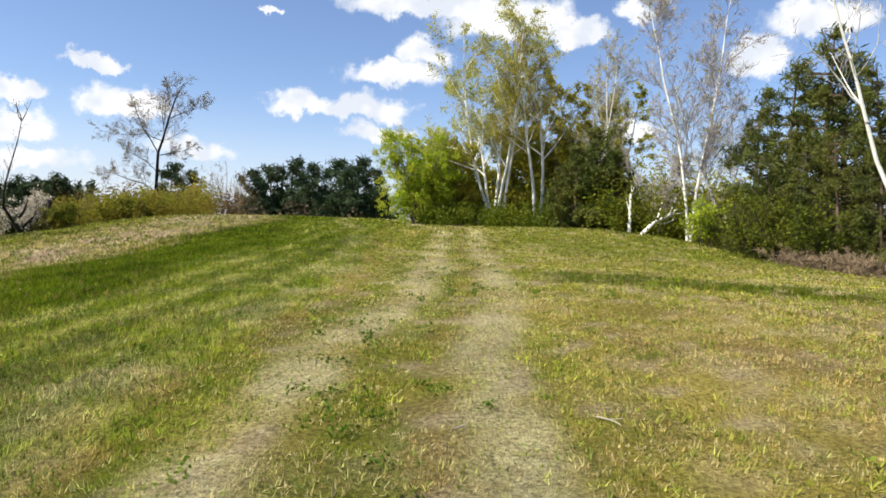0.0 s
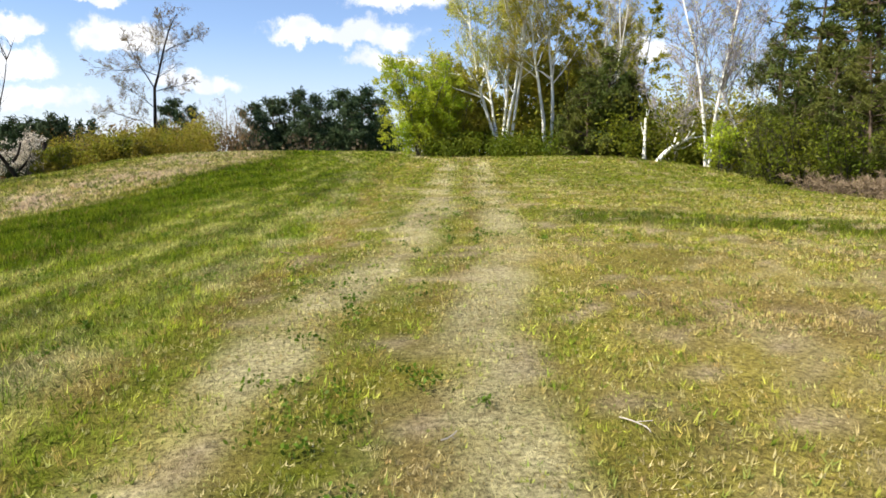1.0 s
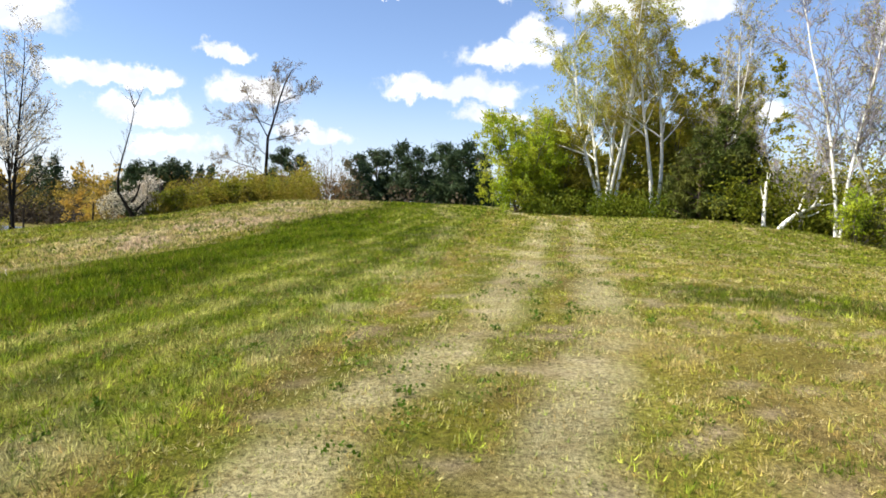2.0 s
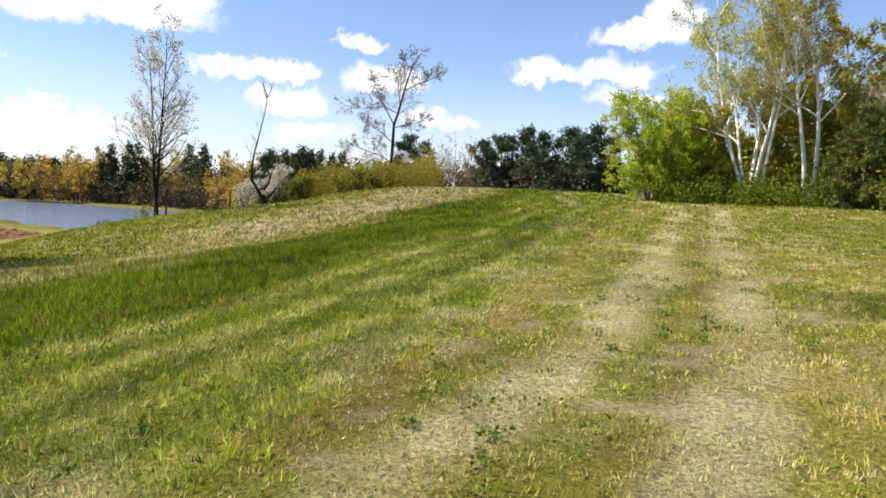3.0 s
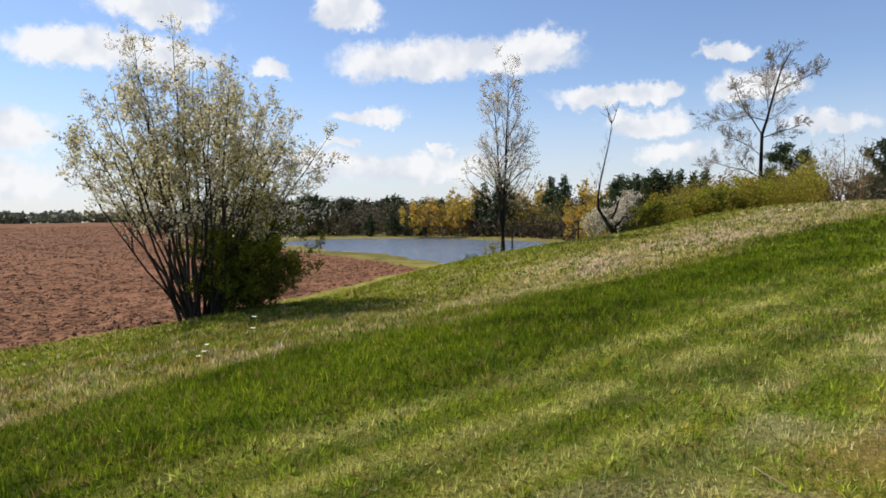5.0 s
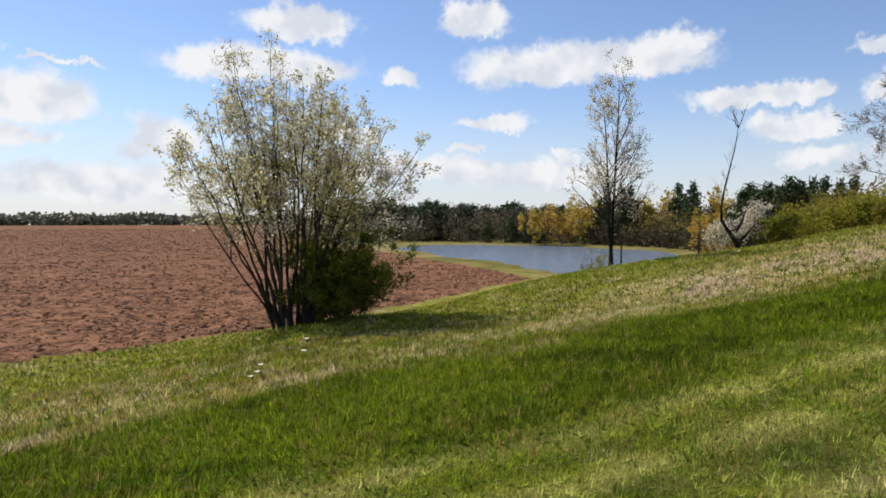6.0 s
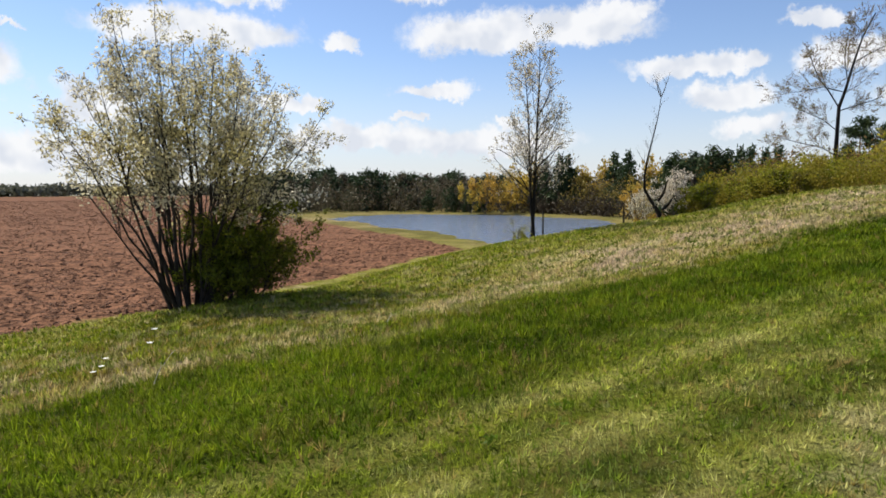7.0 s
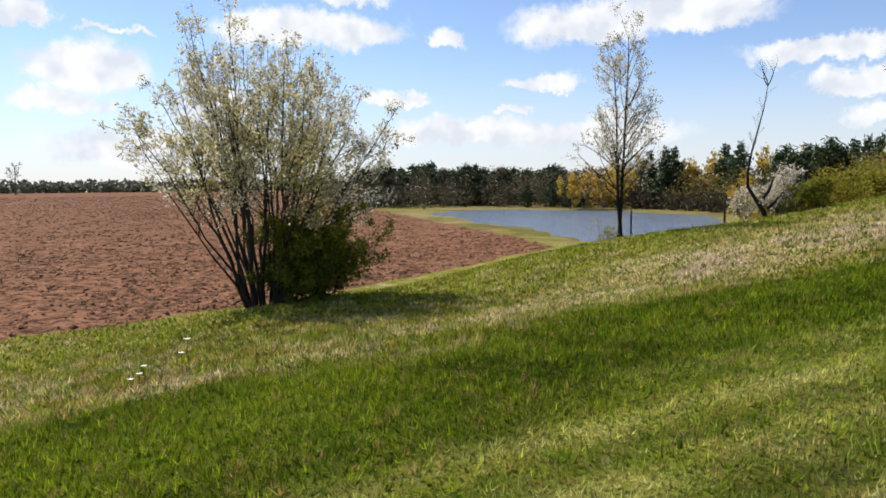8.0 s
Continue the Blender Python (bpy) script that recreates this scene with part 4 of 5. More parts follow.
leafy(61, "tall birch with a haze of bare grey twigs", (11.0, 25.7), 6.8, BARK_BIRCH, LEAF_BIRCH, "birch_tree", stems=2, spread=0.3, limb_n=18, limb_angle=0.7, limb_ratio=0.32, twig_n=10, fine_n=10, first=0.15, pull=0.04, twig_bark=TWIG_LILAC, limb_bark=TWIG_LILAC, thick=0.006, per_metre=1.2, leaf_size=0.08, girth=0.009)
leafy(62, "thicket of bare grey birch saplings", (8.5, 26.7), 4.6, TWIG_GREY, LEAF_BIRCH, "birch_tree", stems=3, spread=0.4, limb_n=14, limb_angle=0.6, limb_ratio=0.34, twig_n=9, fine_n=8, first=0.1, twig_bark=TWIG_LILAC, thick=0.006, per_metre=1.2, leaf_size=0.08, girth=0.008)
leafy(63, "bright green bush under the birches", (9.2, 23.8), 1.9, BARK_GREY, LEAF_FRESH, "bush", stems=7, spread=0.9, limb_n=9, limb_ratio=0.42, twig_n=6, fine_n=3, per_metre=12, leaf_size=0.11, first=0.1)
leafy(66, "dense mid-green bush in front of the pines", (9.4, 20.5), 2.0, BARK_SHRUB, LEAF_DEEP, "bush", stems=8, spread=0.8, limb_n=9, limb_ratio=0.42, twig_n=6, fine_n=3, per_metre=16, leaf_size=0.09, first=0.08)
leafy(67, "dense mid-green bush in front of the pines", (9.7, 19.2), 2.1, BARK_SHRUB, LEAF_DEEP, "bush", stems=8, spread=0.8, limb_n=9, limb_ratio=0.42, twig_n=6, fine_n=3, per_metre=16, leaf_size=0.09, first=0.08)
leafy(68, "dense mid-green bush in front of the pines", (10.1, 17.9), 1.9, BARK_SHRUB, LEAF_DEEP, "bush", stems=8, spread=0.8, limb_n=9, limb_ratio=0.42, twig_n=6, fine_n=3, per_metre=16, leaf_size=0.09, first=0.08)
fallen_log((7.4, 25.4), (9.0, 26.0))
birch_stub((7.2, 26.0))
# pines to the east
east = pine(7, 7.3, 2.4, "tall pine with ragged crown at the meadow's edge", (11.6, 21.0), material=NEEDLE_LIT, name="pine_tree", bare=0.08, rounded=0.8, whorls=20, clump=0.27, per=14, slim=0.14)
plant_copy(east, 11.2, 22.4, 0.90, 25)
plant_copy(east, 11.1, 24.1, 0.82, 102)
plant_copy(east, 12.1, 20.1, 0.89, 179)
plant_copy(east, 12.3, 18.9, 0.80, 256)
plant_copy(east, 13.2, 18.8, 0.88, 333)
plant_copy(east, 10.1, 21.2, 0.48, 410)
plant_copy(east, 10.4, 19.4, 0.50, 487)
plant_copy(east, 10.7, 18.1, 0.52, 564)
plant_copy(east, 11.2, 17.2, 0.48, 641)
plant_copy(east, 9.9, 22.4, 0.33, 718)
plant_copy(east, 11.4, 15.8, 0.48, 795)
leafy(64, "birch trunk leaning over in front of the pines", (11.5, 16.1), 9.5, BARK_BIRCH, LEAF_BIRCH, "birch_tree", lean=(-0.23, -0.05), limb_n=12, limb_angle=0.6, limb_ratio=0.2, twig_n=6, fine_n=5, first=0.45, twig_bark=TWIG_GREY, per_metre=0.5, leaf_size=0.08, girth=0.0075)
brush = leafy(65, "low tangle of dry brown brush under the pines", (9.4, 17.1), 0.5, TWIG_TAN, None, "brush", stems=8, spread=1.2, limb_n=8, limb_ratio=0.5, twig_n=6, fine_n=4, first=0.1)
plant_copy(brush, 9.4, 18.2, 1.24, 25)
plant_copy(brush, 9.6, 16.2, 1.36, 102)
plant_copy(brush, 9.6, 15.2, 1.21, 179)
# woods behind the pond
wood_pine = pine(71, 9.9, 2.5, "dark pine in the wood behind the pond", (-85.0, 90.0), material=NEEDLE, name="pine_tree", rounded=0.2, clump=0.75, per=6, bare=0.06, whorls=15)
plant_copy(wood_pine, -89.2, 88.4, 0.96, 15)
plant_copy(wood_pine, -85.0, 87.1, 1.00, 88)
plant_copy(wood_pine, -76.0, 90.4, 1.00, 161)
plant_copy(wood_pine, -71.3, 89.2, 1.00, 234)
plant_copy(wood_pine, -85.5, 92.3, 0.79, 307)
plant_copy(wood_pine, -73.4, 89.9, 0.82, 380)
plant_copy(wood_pine, -56.4, 84.4, 0.85, 453)
plant_copy(wood_pine, -47.7, 78.4, 0.85, 526)
plant_copy(wood_pine, -44.5, 76.8, 0.86, 599)
plant_copy(wood_pine, -42.4, 75.8, 0.85, 672)
plant_copy(wood_pine, -48.6, 77.8, 0.77, 745)
plant_copy(wood_pine, -93.5, 89.6, 0.82, 818)
plant_copy(wood_pine, -69.5, 90.7, 0.68, 891)
plant_copy(wood_pine, -41.3, 76.5, 0.82, 964)
plant_copy(wood_pine, -40.1, 77.2, 0.84, 1037)
plant_copy(grove, -106.2, 74.5, 0.46, 15)
plant_copy(grove, -104.0, 78.0, 0.50, 88)
plant_copy(grove, -101.0, 79.5, 0.44, 161)
plant_copy(wood_pine, -98.5, 80.8, 0.55, 15)
gold = leafy(72, "tree in golden young leaf on the far bank", (-93.0, 77.6), 7.3, BARK_GREY, LEAF_GOLD, "leafy_tree", stems=3, spread=0.45, limb_n=10, limb_ratio=0.42, twig_n=6, fine_n=3, per_metre=5, leaf_size=0.45, first=0.1, leaf_spread=0.2)
plant_copy(gold, -96.0, 76.8, 0.86, 15)
plant_copy(gold, -90.5, 79.2, 0.90, 82)
plant_copy(gold, -92.1, 83.5, 1.04, 149)
plant_copy(gold, -92.6, 87.6, 1.25, 216)
plant_copy(gold, -83.9, 93.9, 1.13, 283)
plant_copy(gold, -81.3, 93.6, 1.27, 350)
plant_copy(gold, -65.9, 89.7, 1.26, 417)
plant_copy(gold, -61.5, 86.9, 0.97, 484)
plant_copy(gold, -55.0, 85.5, 0.99, 551)
plant_copy(gold, -67.6, 88.4, 0.81, 618)
plant_copy(gold, -57.2, 83.9, 0.77, 685)
brownwood = leafy(73, "leafless grey-brown tree of the far wood", (-140.6, 84.7), 9.1, BARK_DARK, LEAF_BROWN, "bare_tree", stems=3, spread=0.35, limb_n=7, limb_ratio=0.42, twig_n=5, fine_n=3, first=0.08, per_metre=6.0, leaf_size=0.32, leaf_spread=0.25, girth=0.02, thick=0.03)
plant_copy(brownwood, -142.9, 53.9, 0.85, 309)
plant_copy(brownwood, -151.2, 58.7, 0.86, 240)
plant_copy(brownwood, -165.6, 64.7, 1.01, 240)
plant_copy(brownwood, -142.3, 58.8, 0.84, 77)
plant_copy(brownwood, -162.0, 66.7, 1.03, 199)
plant_copy(brownwood, -128.8, 57.0, 0.77, 302)
plant_copy(brownwood, -157.2, 67.7, 0.82, 137)
plant_copy(brownwood, -158.3, 71.0, 0.84, 218)
plant_copy(brownwood, -141.7, 65.7, 0.77, 68)
plant_copy(brownwood, -129.4, 63.1, 0.92, 111)
plant_copy(brownwood, -153.0, 73.3, 0.84, 154)
plant_copy(brownwood, -144.8, 71.7, 0.77, 273)
plant_copy(brownwood, -156.0, 78.9, 0.87, 349)
plant_copy(brownwood, -132.4, 70.4, 0.95, 310)
plant_copy(brownwood, -153.0, 81.2, 1.00, 277)
plant_copy(brownwood, -146.8, 80.5, 0.85, 108)
plant_copy(brownwood, -130.5, 73.3, 0.69, 63)
plant_copy(brownwood, -156.2, 86.4, 0.79, 45)
plant_copy(brownwood, -151.9, 86.7, 1.02, 10)
plant_copy(brownwood, -150.3, 87.6, 0.80, 22)
plant_copy(brownwood, -131.9, 80.1, 0.76, 300)
plant_copy(brownwood, -152.6, 92.5, 0.77, 258)
plant_copy(brownwood, -118.0, 74.5, 0.90, 55)
plant_copy(brownwood, -123.6, 80.1, 0.92, 208)
plant_copy(brownwood, -140.2, 90.7, 0.92, 173)
plant_copy(brownwood, -146.5, 96.3, 0.73, 193)
plant_copy(brownwood, -128.2, 87.0, 0.72, 304)
plant_copy(brownwood, -146.9, 101.3, 1.00, 259)
plant_copy(brownwood, -138.0, 96.2, 0.81, 154)
plant_copy(brownwood, -123.2, 88.7, 0.87, 173)
plant_copy(brownwood, -132.2, 95.2, 0.85, 10)
plant_copy(brownwood, -116.2, 87.0, 0.76, 324)
plant_copy(brownwood, -133.0, 101.0, 0.84, 180)
plant_copy(brownwood, -126.0, 97.7, 0.87, 301)
plant_copy(brownwood, -141.3, 108.9, 0.81, 128)
plant_copy(brownwood, -128.0, 102.7, 0.88, 90)
plant_copy(brownwood, -120.1, 97.7, 0.84, 304)
plant_copy(brownwood, -111.0, 92.2, 0.69, 13)
plant_copy(brownwood, -110.2, 95.0, 0.72, 256)
plant_copy(brownwood, -113.7, 97.4, 0.70, 95)
plant_copy(brownwood, -108.0, 95.5, 0.72, 307)
plant_copy(brownwood, -130.4, 114.6, 0.88, 224)
plant_copy(brownwood, -105.7, 97.2, 0.64, 332)
plant_copy(brownwood, -111.5, 102.1, 0.75, 61)
plant_copy(brownwood, -112.3, 103.9, 0.65, 294)
plant_copy(brownwood, -126.1, 118.1, 0.88, 328)
wood_dark = pine(74, 9.8, 5.2, "dark pine of the wood across the field", (-151.2, 74.6), material=NEEDLE, name="pine_tree", rounded=0.4, clump=1.1, per=4, bare=0.05, whorls=9)
plant_copy(wood_dark, -161.1, 61.3, 0.85, 215)
plant_copy(wood_dark, -145.6, 57.6, 0.77, 177)
plant_copy(wood_dark, -159.0, 64.1, 0.93, 18)
plant_copy(wood_dark, -132.0, 56.0, 0.86, 318)
plant_copy(wood_dark, -175.9, 73.7, 0.95, 113)
plant_copy(wood_dark, -166.7, 70.1, 0.91, 265)
plant_copy(wood_dark, -172.1, 75.2, 0.91, 34)
plant_copy(wood_dark, -135.9, 62.0, 0.71, 125)
plant_copy(wood_dark, -162.5, 72.8, 0.79, 101)
plant_copy(wood_dark, -156.1, 72.9, 0.77, 6)
plant_copy(wood_dark, -152.4, 72.1, 0.95, 122)
plant_copy(wood_dark, -147.7, 71.7, 0.84, 313)
plant_copy(wood_dark, -173.1, 83.3, 1.02, 276)
plant_copy(wood_dark, -144.0, 72.4, 0.77, 101)
plant_copy(wood_dark, -133.2, 68.3, 0.72, 122)
plant_copy(wood_dark, -163.4, 84.7, 0.78, 3)
plant_copy(wood_dark, -144.7, 76.7, 0.82, 138)
plant_copy(wood_dark, -149.7, 80.2, 0.82, 26)
plant_copy(wood_dark, -125.8, 70.0, 0.72, 28)
plant_copy(wood_dark, -127.3, 72.4, 0.87, 247)
plant_copy(wood_dark, -128.3, 74.4, 0.71, 257)
plant_copy(wood_dark, -127.1, 75.3, 0.85, 197)
plant_copy(wood_dark, -138.7, 84.1, 0.80, 97)
plant_copy(wood_dark, -127.3, 80.6, 0.80, 1)
plant_copy(wood_dark, -124.5, 80.7, 0.80, 91)
plant_copy(wood_dark, -148.4, 96.4, 0.86, 277)
plant_copy(wood_dark, -145.8, 98.0, 0.77, 220)
plant_copy(wood_dark, -150.6, 103.2, 0.83, 161)
plant_copy(wood_dark, -136.5, 97.4, 0.77, 125)
plant_copy(wood_dark, -140.8, 102.6, 0.89, 217)
plant_copy(wood_dark, -116.5, 88.4, 0.83, 166)
plant_copy(wood_dark, -146.3, 112.3, 0.75, 134)
plant_copy(wood_dark, -151.2, 118.2, 0.81, 339)
plant_copy(wood_dark, -126.7, 104.0, 0.78, 55)
plant_copy(wood_dark, -114.8, 97.1, 0.74, 300)
plant_copy(wood_dark, -118.8, 102.7, 0.77, 199)
plant_copy(gold, -40.1, 54.3, 0.62, 15)
plant_copy(gold, -37.1, 54.2, 0.68, 82)
plant_copy(gold, -34.6, 53.6, 0.62, 149)
plant_copy(gold, -34.6, 49.8, 0.48, 216)
meadow = leafy(75, "small dark bush in the meadow beyond the pond", (-130.3, 64.8), 1.6, BARK_GREY, LEAF_DEEP, "bush", stems=5, spread=0.7, limb_n=5, limb_ratio=0.5, twig_n=4, fine_n=2, per_metre=8, leaf_size=0.25, first=0.1)
plant_copy(meadow, -138.1, 84.1, 1.60, 113)
plant_copy(meadow, -141.0, 67.7, 1.10, 93)
plant_copy(meadow, -111.0, 55.7, 0.70, 303)
plant_copy(meadow, -150.0, 92.0, 1.50, 30)
plant_copy(meadow, -39.7, 40.5, 0.70, 82)
far_bare_tree((-327.7, -34.0))


# ---- the far treeline, soil and grass ----
def undergrowth(name, label, material, a0, a1, eye, d0, d1, low, high, count, leaf, seed):
    """A tangle of scrub behind trees, between two bearings (degrees left of +y) and two distances."""
    rng = np.random.RandomState(seed)
    at = []
    for k in range(count):
        a, d, tall = radians(rng.uniform(a0, a1)), rng.uniform(d0, d1), rng.uniform(low, high)
        x, y = eye[0] - math.sin(a) * d, eye[1] + math.cos(a) * d
        n = rng.randint(50, 80)
        p = rng.normal(size=(n, 3))
        p *= (rng.uniform(0.2, 1, n) ** 0.4 / np.linalg.norm(p, axis=1))[:, None]
        p = p * (tall * rng.uniform(0.28, 0.42), tall * rng.uniform(0.28, 0.42), tall * 0.52) + (x, y, tall * 0.47)
        p[:, 2] = np.maximum(p[:, 2], 0.05) + height(p[:, 0], p[:, 1])
        at.append(p)
    V, F = blades(rng, np.vstack(at), leaf, 0.05, 0.0, 0.55)
    return tagged(new(name, mesh_of(name, V, [F], material)), label, "undergrowth", kind="stuff")


def scrub_row(label, material, line, depth, low, high, count, leaf, seed):
    """A row of scrub along a line of corners, up to depth metres to either side."""
    rng = np.random.RandomState(seed)
    ends = np.array(line, float)
    run = np.concatenate(([0], np.cumsum(np.hypot(*np.diff(ends, axis=0).T))))
    at = []
    for k in range(count):
        s = rng.uniform(0, run[-1])
        x, y = np.interp(s, run, ends[:, 0]) + rng.uniform(-1, 1) * depth, np.interp(s, run, ends[:, 1]) + rng.uniform(-1, 1) * depth
        tall, n = rng.uniform(low, high), rng.randint(70, 110)
        p = rng.normal(size=(n, 3))
        p *= (rng.uniform(0.2, 1, n) ** 0.4 / np.linalg.norm(p, axis=1))[:, None]
        p = p * (tall * 0.36, tall * 0.36, tall * 0.52) + (x, y, tall * 0.47)
        p[:, 2] = np.maximum(p[:, 2], 0.05) + height(p[:, 0], p[:, 1])
        at.append(p)
    V, F = blades(rng, np.vstack(at), leaf, 0.05, 0.0, 0.55)
    return tagged(new("undergrowth", mesh_of("undergrowth", V, [F], material)), label, "undergrowth", kind="stuff")


def clover():
    """Tufts of broad-leaved weeds in the mown grass."""
    rng = np.random.RandomState(23)
    spots = [(1.4, 6.3), (-0.8, 5.2), (-0.6, 5.8), (-0.7, 4.2), (0.3, 4.2), (-0.1, 6.4), (1.2, 8.6), (-1.1, 6.1), (0.1, 9.3), (-4.8, 8.9), (-0.2, 6.1)]
    for k in range(90):
        y = rng.uniform(2.5, 13)
        spots.append((rng.uniform(-4.5, 2.5) if k % 2 else along(y, (3, 5.6, 8, 18), (-0.5, -0.45, 0.2, 0.5)) + rng.normal() * 0.45, y))
    at = []
    for x, y in spots:
        n, r = rng.randint(12, 45), rng.uniform(0.02, 0.075)
        p = np.column_stack((rng.normal(size=(n, 2)) * r + (x, y), rng.uniform(0.015, 0.06, n)))
        p[:, 2] += height(p[:, 0], p[:, 1])
        at.append(p)
    V, F = blades(rng, np.vstack(at), 0.028, 0.004, 0.0, 0.65)
    return tagged(new("clover", mesh_of("clover", V, [F], WEED)), "dark green broad-leaved weeds in the mown grass", "weeds", kind="stuff")


def stick(place, size, turn, seed, label, upright=0.0, pale=True):
    rng = np.random.RandomState(seed)
    ob = thing("stick", label, "stick", "", place, turn, -0.025)
    stem = limb(rng, (0, 0, 0), unit(np.array((1.0, 0, upright))), size, 0.0045, 0.0025, 7, 0.16, 0.0 if upright else -0.01)
    if not upright:
        stem[0][:, 2] = stem[0][:, 2].clip(0, 0.03)
    part("shaft", *tubes([stem], 5), TWIG_PALE if pale else TWIG_TAN, ob, smooth=True)
    part("side_twig", *tubes(branch_out(rng, [stem], 1, 0.6, 0.35, 0.7, 3, 0.1, 0.0, 0.3, 0.8), 4), TWIG_PALE if pale else TWIG_TAN, ob)
    return ob


def white_flower(place, tall, seed):
    """A stalk with a small white bloom of six petals."""
    rng = np.random.RandomState(seed)
    ob = thing("white_flower", "small white flower on a thin green stalk in the bank's grass", "flower", "flowers on the bank", place, rng.uniform(0, 360), 0.02)
    stem = limb(rng, (0, 0, 0), np.array((0.05, 0, 1.0)), tall, 0.004, 0.003, 4, 0.04, 0.1)
    part("stalk", *tubes([stem], 4), LEAF_DEEP, ob)
    top = stem[0][-1]
    for k in range(6):
        a = math.pi / 3 * k
        o, q = np.array((math.cos(a), math.sin(a), 0.25)), np.array((-math.sin(a), math.cos(a), 0))
        part("petal", np.array((top, top + o * 0.022 + q * 0.014, top + o * 0.045, top + o * 0.022 - q * 0.014)), np.array([(0, 1, 2, 3)]), PETAL, ob)
    return ob


undergrowth("undergrowth", "brown and olive scrub behind the birches", LEAF_OLIVE, -27, 2, (0, 0), 31, 37, 1.6, 3.2, 380, 0.17, 31)
undergrowth("undergrowth", "olive scrub behind the tall birch", LEAF_OLIVE, -30, -14, (0, 0), 31, 37, 2.4, 4.6, 300, 0.15, 37)
undergrowth("undergrowth", "green brush behind the birches' feet", LEAF_DEEP, -14, 2.5, (0, 0), 33, 37, 0.8, 2.4, 300, 0.13, 38)
undergrowth("undergrowth", "low dark green brush at the foot of the birches", LEAF_DEEP, -20, 2, (0, 0), 28, 31, 0.5, 1.3, 220, 0.10, 36)
undergrowth("undergrowth", "dark leafy scrub under the birches and pines", LEAF_DEEP, -36, -12, (0, 0), 26, 31, 1.2, 2.7, 300, 0.13, 34)
undergrowth("undergrowth", "dark brown scrub at the foot of the far wood", LEAF_BROWN, 36, 73, (0, 7.8), 128, 180, 3.0, 7.5, 760, 0.42, 32)
undergrowth("undergrowth", "grey-green hedge at the far corner of the field", FAR_LEAF, 67, 71, (0, 7.8), 226, 236, 2.0, 3.2, 40, 0.8, 35)
undergrowth("undergrowth", "tan scrub under the pines of the crest", LEAF_BROWN, 7, 33, (0, 0), 50, 62, 1.6, 3.4, 160, 0.28, 33)
undergrowth("undergrowth", "olive and moss-green hedge along the crest", LEAF_MOSS, 19, 30, (0, 0), 41, 45, 1.0, 2.3, 230, 0.11, 41)
undergrowth("undergrowth", "brown budding scrub behind the hedge", LEAF_RUST, 17, 34, (0, 0), 45, 50, 1.6, 3.2, 170, 0.12, 42)
NORTH_SHORE = ((-106, 80), (-90, 85), (-64, 81), (-40, 63), (-31, 56))
scrub_row("dark brown scrub of the wood behind the pond", LEAF_DUSK, NORTH_SHORE, 2.0, 1.6, 4.2, 210, 0.3, 43)
scrub_row("brown budding trees of the wood behind the pond", LEAF_BROWN, ((-104, 90), (-88, 94), (-62, 90), (-38, 72), (-28, 64)), 4.0, 4.0, 7.5, 200, 0.34, 46)
scrub_row("ochre budding crowns in the wood behind the pond", LEAF_OCHRE, ((-100, 88), (-64, 86), (-40, 68), (-28, 60)), 3.0, 4.0, 7.0, 60, 0.34, 44)
undergrowth("undergrowth", "dark thicket filling the far wood", LEAF_BROWN, 36, 75, (0, 7.8), 170, 200, 4.0, 10.0, 640, 0.6, 45)
clover()
stick((-1.7, 8.0), 0.3, -40, 41, "thin brown twig lying on the mown grass", 0.0, False)
stick((0.95, 4.0), 0.22, -50, 42, "pale curved twig lying on the mown grass", 0.0)
stick((0.1, 3.8), 0.12, 40, 43, "short pale twig lying on the mown grass", 0.0)
stick((-7.5, 8.1), 0.4, 100, 44, "dry bent stalk standing in the grass", 1.2)
stick((-8.2, 11.2), 0.5, 150, 45, "dry bent stalk standing in the grass", 0.8)
for flower_x, flower_y, flower_h in ((-8.42, 8.25, 0.37), (-8.50, 8.32, 0.50), (-8.96, 7.79, 0.14), (-9.02, 7.85, 0.22), (-8.90, 7.70, 0.10)):
    white_flower((flower_x, flower_y), flower_h, int(-flower_x * 100))


def far_woods():
    """The woods along the far end of the field, too many trees to count."""
    rng = np.random.RandomState(20)
    at, sizes = [], []
    for k in range(800):
        a = radians(rng.uniform(66, 125))
        d = rng.uniform(395, 450)
        tall = rng.uniform(4.2, 6.6) * (0.8 + 0.4 * value_noise(k * 0.0 + math.degrees(a) * 0.6, 0.0, 1.0, 4))
        n = rng.randint(30, 46)
        p = rng.normal(size=(n, 3)) * (1.7, 1.7, tall * 0.24) + (-math.sin(a) * d, 8 + math.cos(a) * d, tall * 0.52)
        p[:, 2] = np.clip(p[:, 2], 0.3, tall) + height(p[:, 0], p[:, 1])
        at.append(p)
    return tagged(new("far_woods", mesh_of("far_woods", *(lambda v, f: (v, [f]))(*blades(rng, np.vstack(at), 2.3, 0.2, 0.0, 0.6)), FAR_LEAF)), "grey-green woods along the far edge of the field", "woods", kind="stuff")


